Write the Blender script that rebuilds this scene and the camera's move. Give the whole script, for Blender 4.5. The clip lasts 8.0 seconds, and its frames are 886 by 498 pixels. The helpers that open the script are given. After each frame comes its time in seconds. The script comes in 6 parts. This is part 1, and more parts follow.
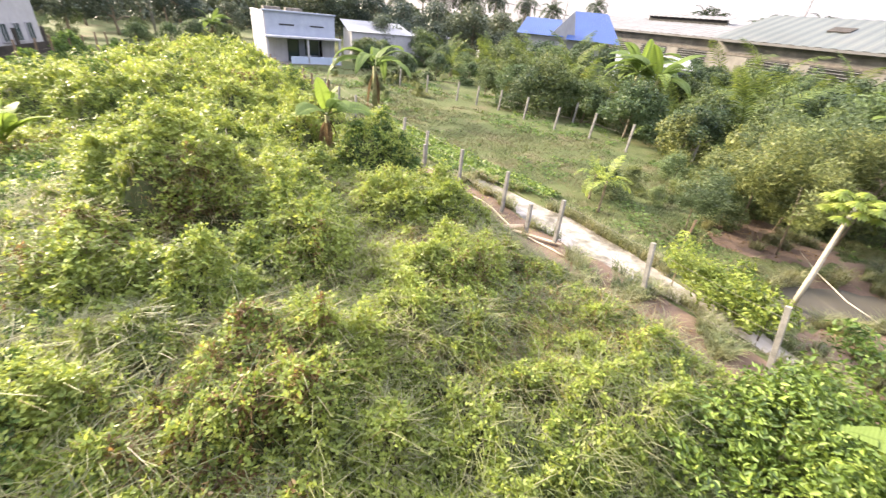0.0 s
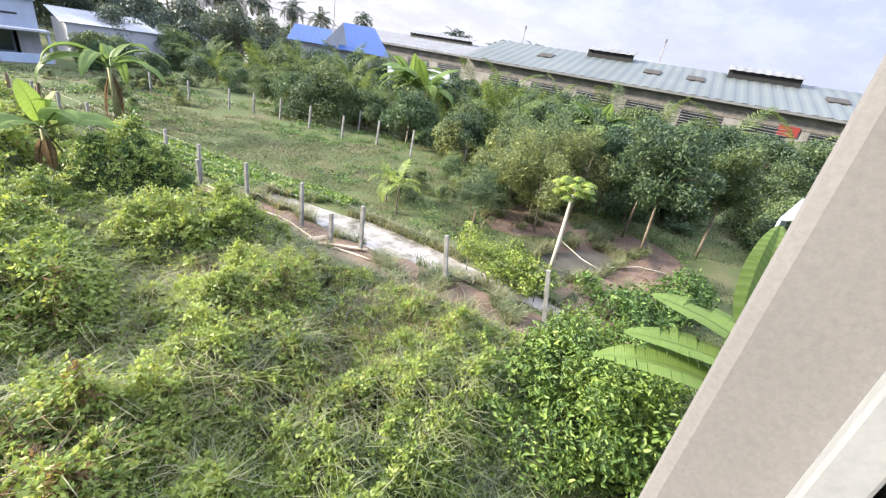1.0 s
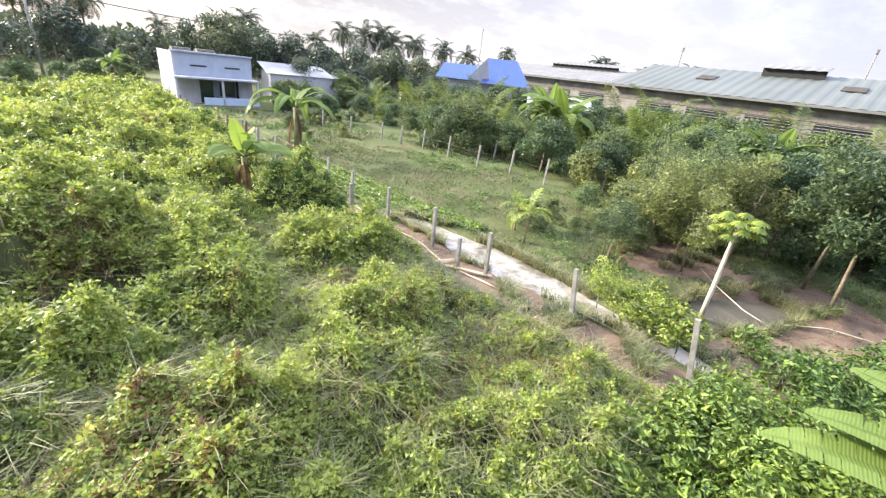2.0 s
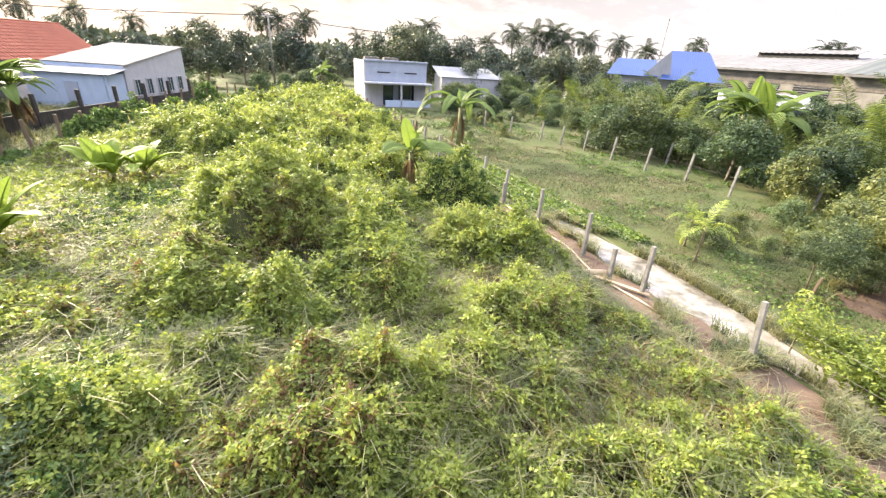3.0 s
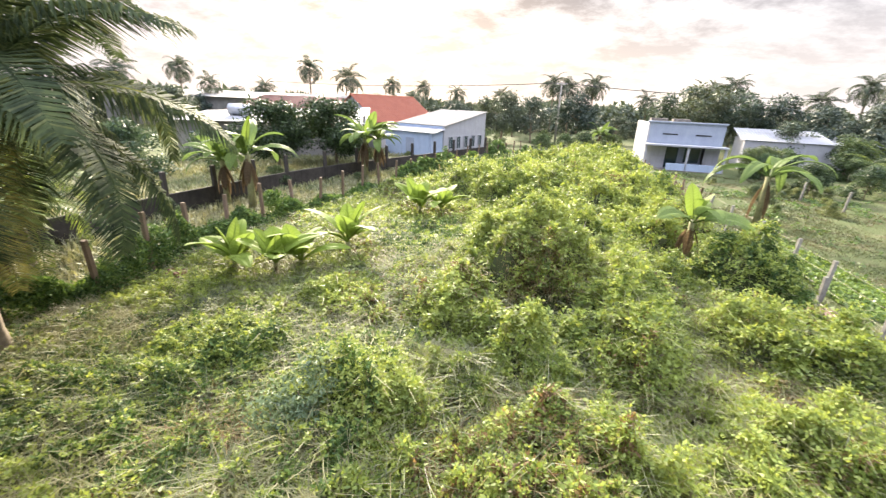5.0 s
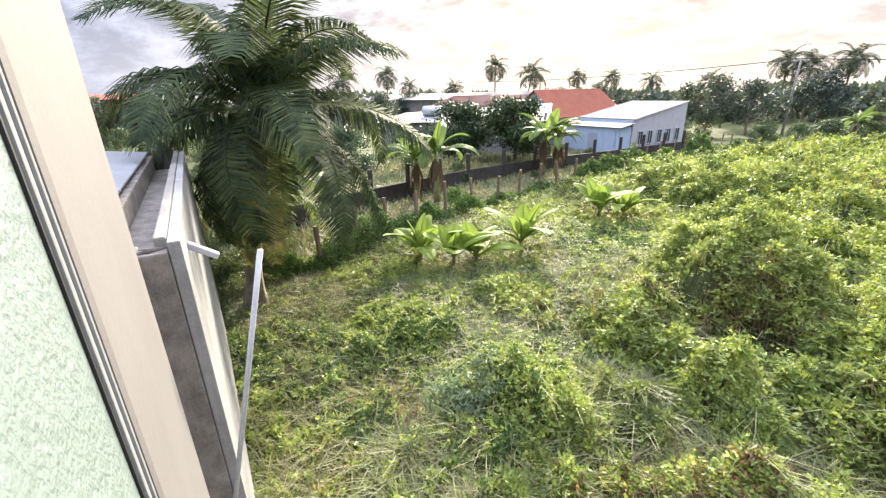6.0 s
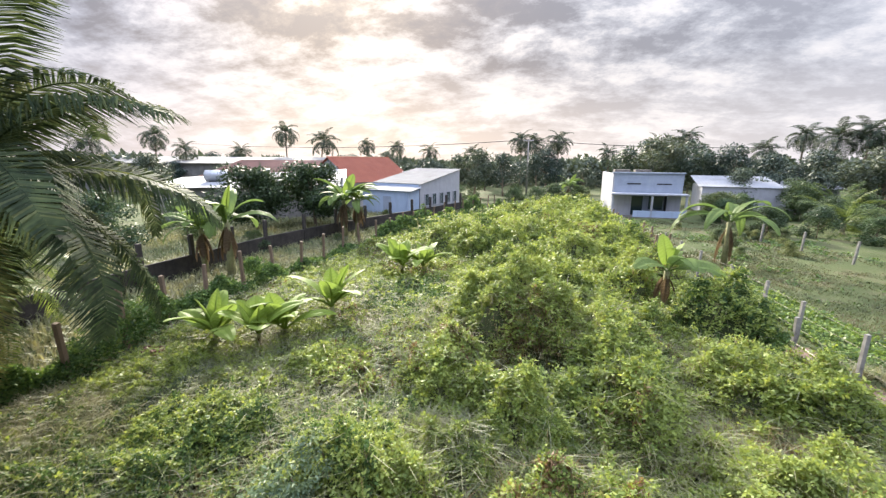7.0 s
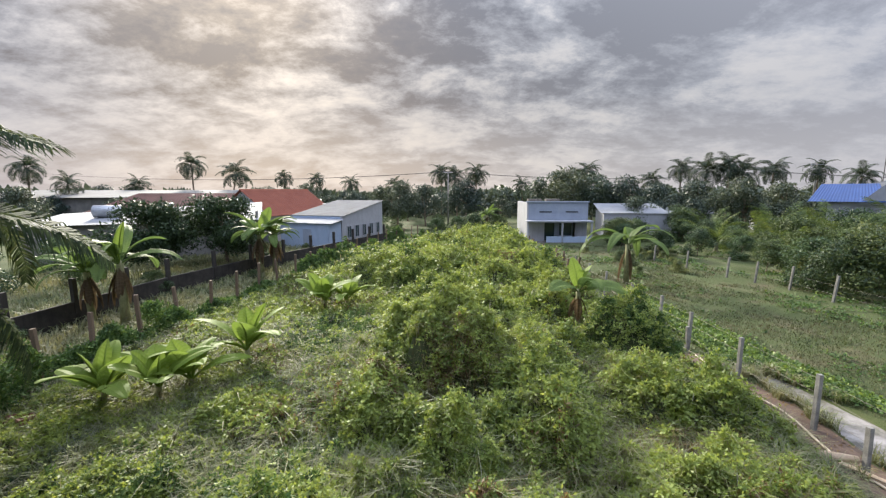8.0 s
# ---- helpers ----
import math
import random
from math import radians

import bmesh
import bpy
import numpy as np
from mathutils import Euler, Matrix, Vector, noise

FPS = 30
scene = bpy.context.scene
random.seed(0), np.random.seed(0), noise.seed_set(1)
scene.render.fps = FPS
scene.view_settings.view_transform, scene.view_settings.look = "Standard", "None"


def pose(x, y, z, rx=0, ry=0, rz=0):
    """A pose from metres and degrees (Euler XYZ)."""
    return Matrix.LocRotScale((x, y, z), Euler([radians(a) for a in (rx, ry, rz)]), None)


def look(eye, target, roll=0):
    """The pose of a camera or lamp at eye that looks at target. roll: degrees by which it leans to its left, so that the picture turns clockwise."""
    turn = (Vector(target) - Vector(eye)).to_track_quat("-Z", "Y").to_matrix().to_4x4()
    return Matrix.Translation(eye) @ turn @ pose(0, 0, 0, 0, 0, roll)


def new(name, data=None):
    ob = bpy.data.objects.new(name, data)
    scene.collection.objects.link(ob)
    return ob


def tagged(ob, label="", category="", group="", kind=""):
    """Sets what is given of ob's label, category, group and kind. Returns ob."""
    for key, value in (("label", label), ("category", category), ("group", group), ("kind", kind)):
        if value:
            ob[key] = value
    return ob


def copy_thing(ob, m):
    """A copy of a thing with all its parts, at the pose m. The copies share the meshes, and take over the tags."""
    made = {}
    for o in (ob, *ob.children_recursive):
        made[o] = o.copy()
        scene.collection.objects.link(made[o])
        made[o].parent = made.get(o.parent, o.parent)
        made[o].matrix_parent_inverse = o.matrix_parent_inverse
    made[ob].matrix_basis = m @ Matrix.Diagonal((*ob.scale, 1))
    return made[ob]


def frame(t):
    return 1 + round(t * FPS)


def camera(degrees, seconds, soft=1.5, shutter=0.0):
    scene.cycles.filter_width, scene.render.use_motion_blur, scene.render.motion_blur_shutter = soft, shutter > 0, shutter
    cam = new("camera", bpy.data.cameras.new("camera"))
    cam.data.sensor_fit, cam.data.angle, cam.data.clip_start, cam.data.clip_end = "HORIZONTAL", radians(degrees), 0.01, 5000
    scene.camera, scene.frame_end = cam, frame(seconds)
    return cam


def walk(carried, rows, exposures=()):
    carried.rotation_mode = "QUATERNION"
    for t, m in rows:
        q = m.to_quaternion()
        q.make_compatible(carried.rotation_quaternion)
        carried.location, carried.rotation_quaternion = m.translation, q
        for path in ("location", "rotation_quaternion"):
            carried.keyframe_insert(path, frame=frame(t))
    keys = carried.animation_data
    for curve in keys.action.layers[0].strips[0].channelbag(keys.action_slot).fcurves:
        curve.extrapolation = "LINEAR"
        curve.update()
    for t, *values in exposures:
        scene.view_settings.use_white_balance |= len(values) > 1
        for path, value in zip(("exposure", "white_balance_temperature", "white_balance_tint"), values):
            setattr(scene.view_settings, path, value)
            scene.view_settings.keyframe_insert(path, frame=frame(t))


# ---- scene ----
cam = camera(94.4, 8.0, soft=1.3, shutter=0.1)
PATH = [
    (0, (0.202, 1.208, 5.929), (1.202, 2.633, 4.944), 6.0),
    (0.5, (0.215, 1.213, 5.942), (1.726, 2.149, 5.025), 10.5),
    (1, (0.229, 1.231, 5.944), (1.866, 2.019, 5.107), 10.0),
    (1.5, (0.291, 1.237, 5.919), (1.805, 2.254, 5.097), 8.7),
    (1.7, (0.319, 1.258, 5.912), (1.75, 2.395, 5.099), 7.8),
    (2, (0.362, 1.302, 5.898), (1.652, 2.605, 5.1), 6.6),
    (2.25, (0.393, 1.348, 5.883), (1.554, 2.773, 5.093), 5.8),
    (2.5, (0.416, 1.389, 5.869), (1.434, 2.916, 5.075), 5.0),
    (2.8, (0.426, 1.41, 5.857), (1.254, 3.033, 5.033), 4.3),
    (3, (0.423, 1.41, 5.852), (1.118, 3.079, 4.997), 3.8),
    (3.5, (0.346, 1.407, 5.829), (0.763, 3.13, 4.905), 3.7),
    (4, (0.258, 1.407, 5.818), (0.455, 3.164, 4.885), 4.0),
    (4.5, (0.214, 1.42, 5.828), (0.241, 3.227, 4.972), 4.8),
    (5, (0.14, 1.462, 5.852), (-0.302, 3.293, 5.179), 2.4),
    (5.2, (0.107, 1.469, 5.866), (-0.593, 3.223, 5.206), 2.0),
    (5.4, (0.07, 1.471, 5.897), (-0.85, 3.119, 5.236), 1.3),
    (5.6, (0.028, 1.464, 5.951), (-1.043, 3.011, 5.273), 0.3),
    (5.75, (-0.003, 1.455, 5.999), (-1.142, 2.946, 5.306), -0.4),
    (5.9, (-0.033, 1.443, 6.048), (-1.197, 2.909, 5.344), -1.0),
    (6.1, (-0.066, 1.425, 6.103), (-1.199, 2.918, 5.404), -1.3),
    (6.3, (-0.088, 1.408, 6.134), (-1.098, 3.004, 5.475), -0.8),
    (6.5, (-0.102, 1.392, 6.148), (-0.925, 3.115, 5.554), 0.1),
    (7, (-0.092, 1.338, 6.165), (-0.45, 3.259, 5.738), 0.4),
    (7.5, (-0.064, 1.31, 6.175), (-0.146, 3.281, 5.847), -0.1),
    (8, (-0.033, 1.29, 6.185), (-0.033, 3.27, 5.904), -0.1),
]
EXPOSURES = [(0, 2.07, 7100, 14), (0.5, 1.97, 6300, 10), (1.0, 1.82, 6100, 10), (1.7, 1.87, 6200, 10), (3.0, 2.0, 7000, 12), (4.5, 2.04, 7000, 12), (5.2, 1.94, 6700, 10), (6.3, 1.82, 6500, 10), (6.6, 1.7, 6450, 10), (7.0, 1.52, 6250, 10), (7.5, 1.06, 6200, 9), (8.0, 0.88, 6200, 8)]
walk(cam, [(t, look(eye, target, roll)) for t, eye, target, roll in PATH], EXPOSURES)

# ---- world, sun ----
SUN_AZ, SUN_EL = radians(-26), radians(24)
world = bpy.data.worlds.new("sky")
scene.world = world
world.use_nodes = True
wn, wl = world.node_tree.nodes, world.node_tree.links
wn.clear()
w_out = wn.new("ShaderNodeOutputWorld")
w_bg = wn.new("ShaderNodeBackground")
w_sky = wn.new("ShaderNodeTexSky")
w_sky.sky_type = "NISHITA"
w_sky.sun_disc = False
w_sky.sun_elevation = SUN_EL
w_sky.sun_rotation = SUN_AZ
w_sky.air_density, w_sky.dust_density = 1.0, 2.5
w_co = wn.new("ShaderNodeTexCoord")
w_sep = wn.new("ShaderNodeSeparateXYZ")
wl.new(w_co.outputs["Generated"], w_sep.inputs[0])


def wmath(op, a, b=None, c=None):
    n = wn.new("ShaderNodeMath")
    n.operation = op
    for i, v in enumerate((a, b, c)):
        if v is None:
            continue
        if isinstance(v, (int, float)):
            n.inputs[i].default_value = v
        else:
            wl.new(v, n.inputs[i])
    return n.outputs[0]


def wramp(value, stops):
    n = wn.new("ShaderNodeValToRGB")
    wl.new(value, n.inputs[0])
    ramp_fill(n, stops)
    return n.outputs[0]


def ramp_fill(n, stops):
    e = n.color_ramp.elements
    while len(e) < len(stops):
        e.new(0.5)
    for el, (p, c) in zip(e, stops):
        el.position = p
        el.color = (*c, 1)


# A cloud deck: flat noise stretched over a plane above, thinner towards the horizon.
zc = wmath("ADD", wmath("MAXIMUM", w_sep.outputs[2], 0.0), 0.3)
cx, cy = wmath("DIVIDE", w_sep.outputs[0], zc), wmath("DIVIDE", w_sep.outputs[1], zc)
w_comb = wn.new("ShaderNodeCombineXYZ")
wl.new(wmath("MULTIPLY", cx, 0.85), w_comb.inputs[0])
wl.new(cy, w_comb.inputs[1])
w_noise = wn.new("ShaderNodeTexNoise")
w_noise.inputs["Scale"].default_value = 2.4
w_noise.inputs["Detail"].default_value = 9
w_noise.inputs["Roughness"].default_value = 0.67
w_noise.inputs["Distortion"].default_value = 0.12
wl.new(w_comb.outputs[0], w_noise.inputs["Vector"])
# How near a direction lies to the sun behind the clouds.
sd = (math.sin(SUN_AZ) * math.cos(SUN_EL), math.cos(SUN_AZ) * math.cos(SUN_EL), math.sin(SUN_EL))
w_dot = wn.new("ShaderNodeVectorMath")
w_dot.operation = "DOT_PRODUCT"
wl.new(w_co.outputs["Generated"], w_dot.inputs[0])
w_dot.inputs[1].default_value = sd
glow = wmath("POWER", wmath("MAXIMUM", w_dot.outputs["Value"], 0.0), 30.0)
layer = wmath("MAXIMUM", wmath("SUBTRACT", 1.0, wmath("DIVIDE", wmath("ABSOLUTE", wmath("SUBTRACT", w_sep.outputs[2], 0.36)), 0.17)), 0.0)
cloud_light = wramp(wmath("ADD", w_noise.outputs["Fac"], wmath("MULTIPLY", layer, 0.07)), [(0.36, (0.5, 0.475, 0.45)), (0.44, (0.38, 0.375, 0.38)), (0.5, (0.22, 0.232, 0.26)), (0.58, (0.085, 0.095, 0.12))])
w_soft = wn.new("ShaderNodeMix")
w_soft.data_type = "RGBA"
wl.new(wmath("MULTIPLY", wmath("SUBTRACT", 1.0, wmath("MAXIMUM", w_dot.outputs["Value"], 0.0)), 0.75), w_soft.inputs["Factor"])
wl.new(cloud_light, w_soft.inputs[6])
w_soft.inputs[7].default_value = (0.48, 0.48, 0.52, 1)
w_hor = wn.new("ShaderNodeMix")
w_hor.data_type = "RGBA"
wl.new(wmath("MULTIPLY", wmath("POWER", wmath("SUBTRACT", 1.0, wmath("MINIMUM", wmath("MULTIPLY", zc, 2.0), 1.0)), 0.8), 1.0), w_hor.inputs["Factor"])
wl.new(w_soft.outputs[2], w_hor.inputs[6])
w_hor.inputs[7].default_value = (0.6, 0.555, 0.53, 1)
w_glow = wn.new("ShaderNodeMix")
w_glow.data_type = "RGBA"
w_glow.blend_type = "ADD"
gap = wmath("MULTIPLY", wmath("MAXIMUM", wmath("SUBTRACT", 0.6, w_noise.outputs["Fac"]), 0.0), 2.2)
wl.new(wmath("MULTIPLY", glow, gap), w_glow.inputs["Factor"])
wl.new(w_hor.outputs[2], w_glow.inputs[6])
w_glow.inputs[7].default_value = (1.0, 0.76, 0.46, 1)
w_low = wn.new("ShaderNodeMix")
w_low.data_type, w_low.blend_type = "RGBA", "ADD"
low_glow = wmath("MULTIPLY", wmath("POWER", wmath("MAXIMUM", w_dot.outputs["Value"], 0.0), 5.0), wmath("POWER", wmath("SUBTRACT", 1.0, wmath("MAXIMUM", w_sep.outputs[2], 0.0)), 5.0))
wl.new(low_glow, w_low.inputs["Factor"])
wl.new(w_glow.outputs[2], w_low.inputs[6])
w_low.inputs[7].default_value = (0.42, 0.27, 0.12, 1)
w_side = wn.new("ShaderNodeMix")
w_side.data_type = "RGBA"
w_thin = wn.new("ShaderNodeVectorMath")
w_thin.operation = "DOT_PRODUCT"
wl.new(w_co.outputs["Generated"], w_thin.inputs[0])
w_thin.inputs[1].default_value = (0.335, 0.92, 0.2)
wl.new(wmath("POWER", wmath("MAXIMUM", wmath("MULTIPLY_ADD", w_thin.outputs["Value"], 0.5, 0.5), 0.0), 3.0), w_side.inputs["Factor"])
w_side.inputs[6].default_value = (0.42, 0.46, 0.57, 1)
w_side.inputs[7].default_value = (0.68, 0.665, 0.66, 1)
w_tone = wn.new("ShaderNodeMix")
w_tone.data_type, w_tone.blend_type = "RGBA", "MULTIPLY"
w_tone.inputs["Factor"].default_value = 1.0
wl.new(w_low.outputs[2], w_tone.inputs[6])
wl.new(w_side.outputs[2], w_tone.inputs[7])
w_skys = wn.new("ShaderNodeMix")
w_skys.data_type = "RGBA"
w_skys.inputs["Factor"].default_value = 0.975
w_sc = wn.new("ShaderNodeVectorMath")
w_sc.operation = "SCALE"
w_sc.inputs["Scale"].default_value = 0.1
wl.new(w_sky.outputs[0], w_sc.inputs[0])
wl.new(w_sc.outputs[0], w_skys.inputs[6])
wl.new(w_tone.outputs[2], w_skys.inputs[7])
wl.new(w_skys.outputs[2], w_bg.inputs[0])
# An overcast sky is several times brighter overhead than at the horizon.
wl.new(wmath("ADD", 1.0, wmath("MULTIPLY", wmath("POWER", wmath("MAXIMUM", w_sep.outputs[2], 0.0), 3.0), 8.0)), w_bg.inputs[1])
wl.new(w_bg.outputs[0], w_out.inputs[0])

sun = new("sun", bpy.data.lights.new("sun", "SUN"))
sun.data.energy, sun.data.angle, sun.data.color = 5.0, radians(10), (1.0, 0.9, 0.74)
sun.matrix_world = look(Vector(sd) * 50, (0, 0, 0))

# ---- materials ----
rng = np.random.default_rng(7)


def material(name, rough=0.7, metal=0.0, spec=0.4):
    m = bpy.data.materials.new(name)
    m.use_nodes = True
    b = m.node_tree.nodes["Principled BSDF"]
    b.inputs["Roughness"].default_value = rough
    b.inputs["Metallic"].default_value = metal
    b.inputs["Specular IOR Level"].default_value = spec
    return m, m.node_tree.nodes, m.node_tree.links, b


def noise_node(n, l, scale, detail=5, rough=0.6, space="Object", stretch=None):
    co = n.new("ShaderNodeTexCoord")
    t = n.new("ShaderNodeTexNoise")
    t.inputs["Scale"].default_value, t.inputs["Detail"].default_value = scale, detail
    t.inputs["Roughness"].default_value = rough
    if space == "World":
        g = n.new("ShaderNodeNewGeometry")
        src = g.outputs["Position"]
    else:
        src = co.outputs[space]
    if stretch:
        mp = n.new("ShaderNodeMapping")
        mp.inputs["Scale"].default_value = stretch
        l.new(src, mp.inputs[0])
        src = mp.outputs[0]
    l.new(src, t.inputs["Vector"])
    return t.outputs["Fac"]


def ramp(n, l, fac, stops):
    r = n.new("ShaderNodeValToRGB")
    l.new(fac, r.inputs[0])
    ramp_fill(r, stops)
    return r.outputs[0]


def blend(n, l, fac, a, b, kind="MIX"):
    m = n.new("ShaderNodeMix")
    m.data_type, m.blend_type = "RGBA", kind
    for sock, v in ((m.inputs[0], fac), (m.inputs[6], a), (m.inputs[7], b)):
        if isinstance(v, (int, float)):
            sock.default_value = v
        elif isinstance(v, tuple):
            sock.default_value = (*v, 1)
        else:
            l.new(v, sock)
    return m.outputs[2]


def bump(n, l, b, height, strength=0.4, dist=0.02):
    u = n.new("ShaderNodeBump")
    u.inputs["Strength"].default_value, u.inputs["Distance"].default_value = strength, dist
    l.new(height, u.inputs["Height"])
    l.new(u.outputs[0], b.inputs["Normal"])


def leaf_material(name, stops, patch=None, patch_scale=0.5, through_light=0.4, rough=0.5, spec=0.3, vary=False, mix_leaf=0.78):
    """Leaves: the tone drifts in patches over the place and a little from leaf to leaf; light passes through."""
    m, n, l, b = material(name, rough, 0, spec)
    g = n.new("ShaderNodeNewGeometry")
    drift = noise_node(n, l, 1.15, 4, 0.62, "World")
    spread = n.new("ShaderNodeMapRange")
    for k, v in enumerate((0.3, 0.7, 0.0, 1.0)):
        spread.inputs[k + 1].default_value = v
    l.new(drift, spread.inputs[0])
    tone = n.new("ShaderNodeMix")
    tone.inputs[0].default_value = mix_leaf
    l.new(spread.outputs[0], tone.inputs[2])
    l.new(g.outputs["Random Per Island"], tone.inputs[3])
    col = ramp(n, l, tone.outputs[0], stops)
    # Clump noise puts bluish gap shade and bright leaf tops into the colour.
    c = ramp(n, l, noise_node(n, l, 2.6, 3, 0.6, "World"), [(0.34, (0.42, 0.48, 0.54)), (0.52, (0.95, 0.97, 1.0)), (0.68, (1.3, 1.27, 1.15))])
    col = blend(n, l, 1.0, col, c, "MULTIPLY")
    if patch:
        f = noise_node(n, l, patch_scale, 4, 0.6, "World")
        f2 = ramp(n, l, f, [(0.42, (0, 0, 0)), (0.62, (1, 1, 1))])
        col = blend(n, l, f2, col, blend(n, l, 0.6, col, patch))
    if vary:
        oi = n.new("ShaderNodeObjectInfo")
        par = ramp(n, l, oi.outputs["Random"], [(0.0, (0.7, 0.8, 0.85)), (0.35, (1.0, 1.0, 0.9)), (0.7, (1.45, 1.28, 0.9)), (1.0, (1.15, 1.25, 1.15))])
        col = blend(n, l, 1.0, col, par, "MULTIPLY")
    l.new(col, b.inputs["Base Color"])
    tr = n.new("ShaderNodeBsdfTranslucent")
    l.new(blend(n, l, 1.0, col, (1.18, 1.08, 0.8), "MULTIPLY"), tr.inputs["Color"])
    mix = n.new("ShaderNodeMixShader")
    mix.inputs[0].default_value = through_light
    l.new(b.outputs[0], mix.inputs[1])
    l.new(tr.outputs[0], mix.inputs[2])
    l.new(mix.outputs[0], n["Material Output"].inputs["Surface"])
    return m


def plain(name, c1, c2, scale=3.0, rough=0.8, bump_s=0.3, fine=40.0, metal=0.0, stain=None, space="Object", stretch=None):
    """Two tones in large blotches, fine grain, relief and, where told, streaks of stain."""
    m, n, l, b = material(name, rough, metal)
    big = noise_node(n, l, scale, 5, 0.6, space, stretch)
    small = noise_node(n, l, fine, 4, 0.7, space)
    col = ramp(n, l, big, [(0.35, c1), (0.65, c2)])
    col = blend(n, l, 0.35, col, ramp(n, l, small, [(0.3, tuple(v * 0.6 for v in c1)), (0.7, c2)]))
    if stain:
        s = noise_node(n, l, scale * 1.7, 6, 0.75, space, (1, 1, 0.18))
        col = blend(n, l, ramp(n, l, s, [(0.5, (0, 0, 0)), (0.72, (0.8, 0.8, 0.8))]), col, stain)
    l.new(col, b.inputs["Base Color"])
    bump(n, l, b, small, bump_s, 0.01)
    return m


MAT = {}
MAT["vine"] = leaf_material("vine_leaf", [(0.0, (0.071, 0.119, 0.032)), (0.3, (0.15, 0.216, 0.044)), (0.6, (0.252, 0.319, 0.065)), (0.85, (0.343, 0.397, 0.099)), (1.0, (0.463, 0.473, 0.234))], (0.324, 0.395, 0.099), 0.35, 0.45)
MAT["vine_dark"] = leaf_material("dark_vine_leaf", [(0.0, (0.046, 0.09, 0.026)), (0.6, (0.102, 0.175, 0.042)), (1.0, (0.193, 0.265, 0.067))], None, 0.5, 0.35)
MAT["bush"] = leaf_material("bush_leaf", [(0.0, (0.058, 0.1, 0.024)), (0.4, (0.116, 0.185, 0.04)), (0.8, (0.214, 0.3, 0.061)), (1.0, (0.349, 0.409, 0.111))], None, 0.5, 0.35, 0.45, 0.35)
MAT["weed_grey"] = leaf_material("grey_weed_leaf", [(0.0, (0.1, 0.155, 0.08)), (1.0, (0.21, 0.28, 0.16))], None)
MAT["grass"] = leaf_material("grass_blade", [(0.0, (0.084, 0.117, 0.046)), (0.5, (0.177, 0.209, 0.087)), (0.85, (0.279, 0.284, 0.174)), (1.0, (0.449, 0.359, 0.333))], (0.318, 0.291, 0.16), 0.4, 0.4)
MAT["dry"] = leaf_material("dry_leaf", [(0.0, (0.112, 0.068, 0.034)), (0.6, (0.224, 0.144, 0.068)), (1.0, (0.336, 0.256, 0.128))], None)
MAT["short_grass"] = leaf_material("short_grass_blade", [(0.0, (0.049, 0.075, 0.023)), (0.6, (0.095, 0.122, 0.039)), (1.0, (0.169, 0.154, 0.093))], (0.169, 0.139, 0.084), 0.5, 0.3)
MAT["tree"] = leaf_material("tree_leaf", [(0.0, (0.036, 0.059, 0.031)), (0.6, (0.075, 0.114, 0.054)), (1.0, (0.142, 0.184, 0.101))], None, 0.5, 0.3, vary=True)
MAT["tree_light"] = leaf_material("light_tree_leaf", [(0.0, (0.077, 0.108, 0.052)), (0.6, (0.135, 0.176, 0.088)), (1.0, (0.225, 0.261, 0.145))], None, vary=True)
MAT["tree_dark"] = leaf_material("dark_tree_leaf", [(0.0, (0.025, 0.045, 0.018)), (0.7, (0.045, 0.075, 0.028)), (1.0, (0.08, 0.12, 0.042))], None, 0.5, 0.2)
# Distance haze is painted into these leaves: greyer and bluer than near trees.
MAT["hazy_tree"] = leaf_material("hazy_tree_leaf", [(0.0, (0.043, 0.063, 0.054)), (0.7, (0.072, 0.098, 0.075)), (1.0, (0.109, 0.135, 0.112))], None, 0.5, 0.25, vary=True)
MAT["palm"] = leaf_material("palm_leaflet", [(0.0, (0.034, 0.051, 0.025)), (0.7, (0.068, 0.095, 0.043)), (1.0, (0.142, 0.153, 0.068))], None, 0.5, 0.35, 0.65, 0.12)
# Palm leaflets for the skyline, their dim bluish look of distance in the colour.
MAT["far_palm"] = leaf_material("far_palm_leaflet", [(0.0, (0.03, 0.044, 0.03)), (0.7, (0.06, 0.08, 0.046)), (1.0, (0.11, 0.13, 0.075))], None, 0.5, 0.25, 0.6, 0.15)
MAT["palm_young"] = leaf_material("young_palm_leaflet", [(0.0, (0.069, 0.107, 0.026)), (0.7, (0.138, 0.188, 0.049)), (1.0, (0.227, 0.252, 0.076))], None, 0.5, 0.4, 0.5, 0.25)
MAT["palm_yellow"] = leaf_material("yellowing_palm_leaflet", [(0.0, (0.14, 0.14, 0.045)), (1.0, (0.3, 0.28, 0.1))], None, 0.5, 0.4, 0.5, 0.25)


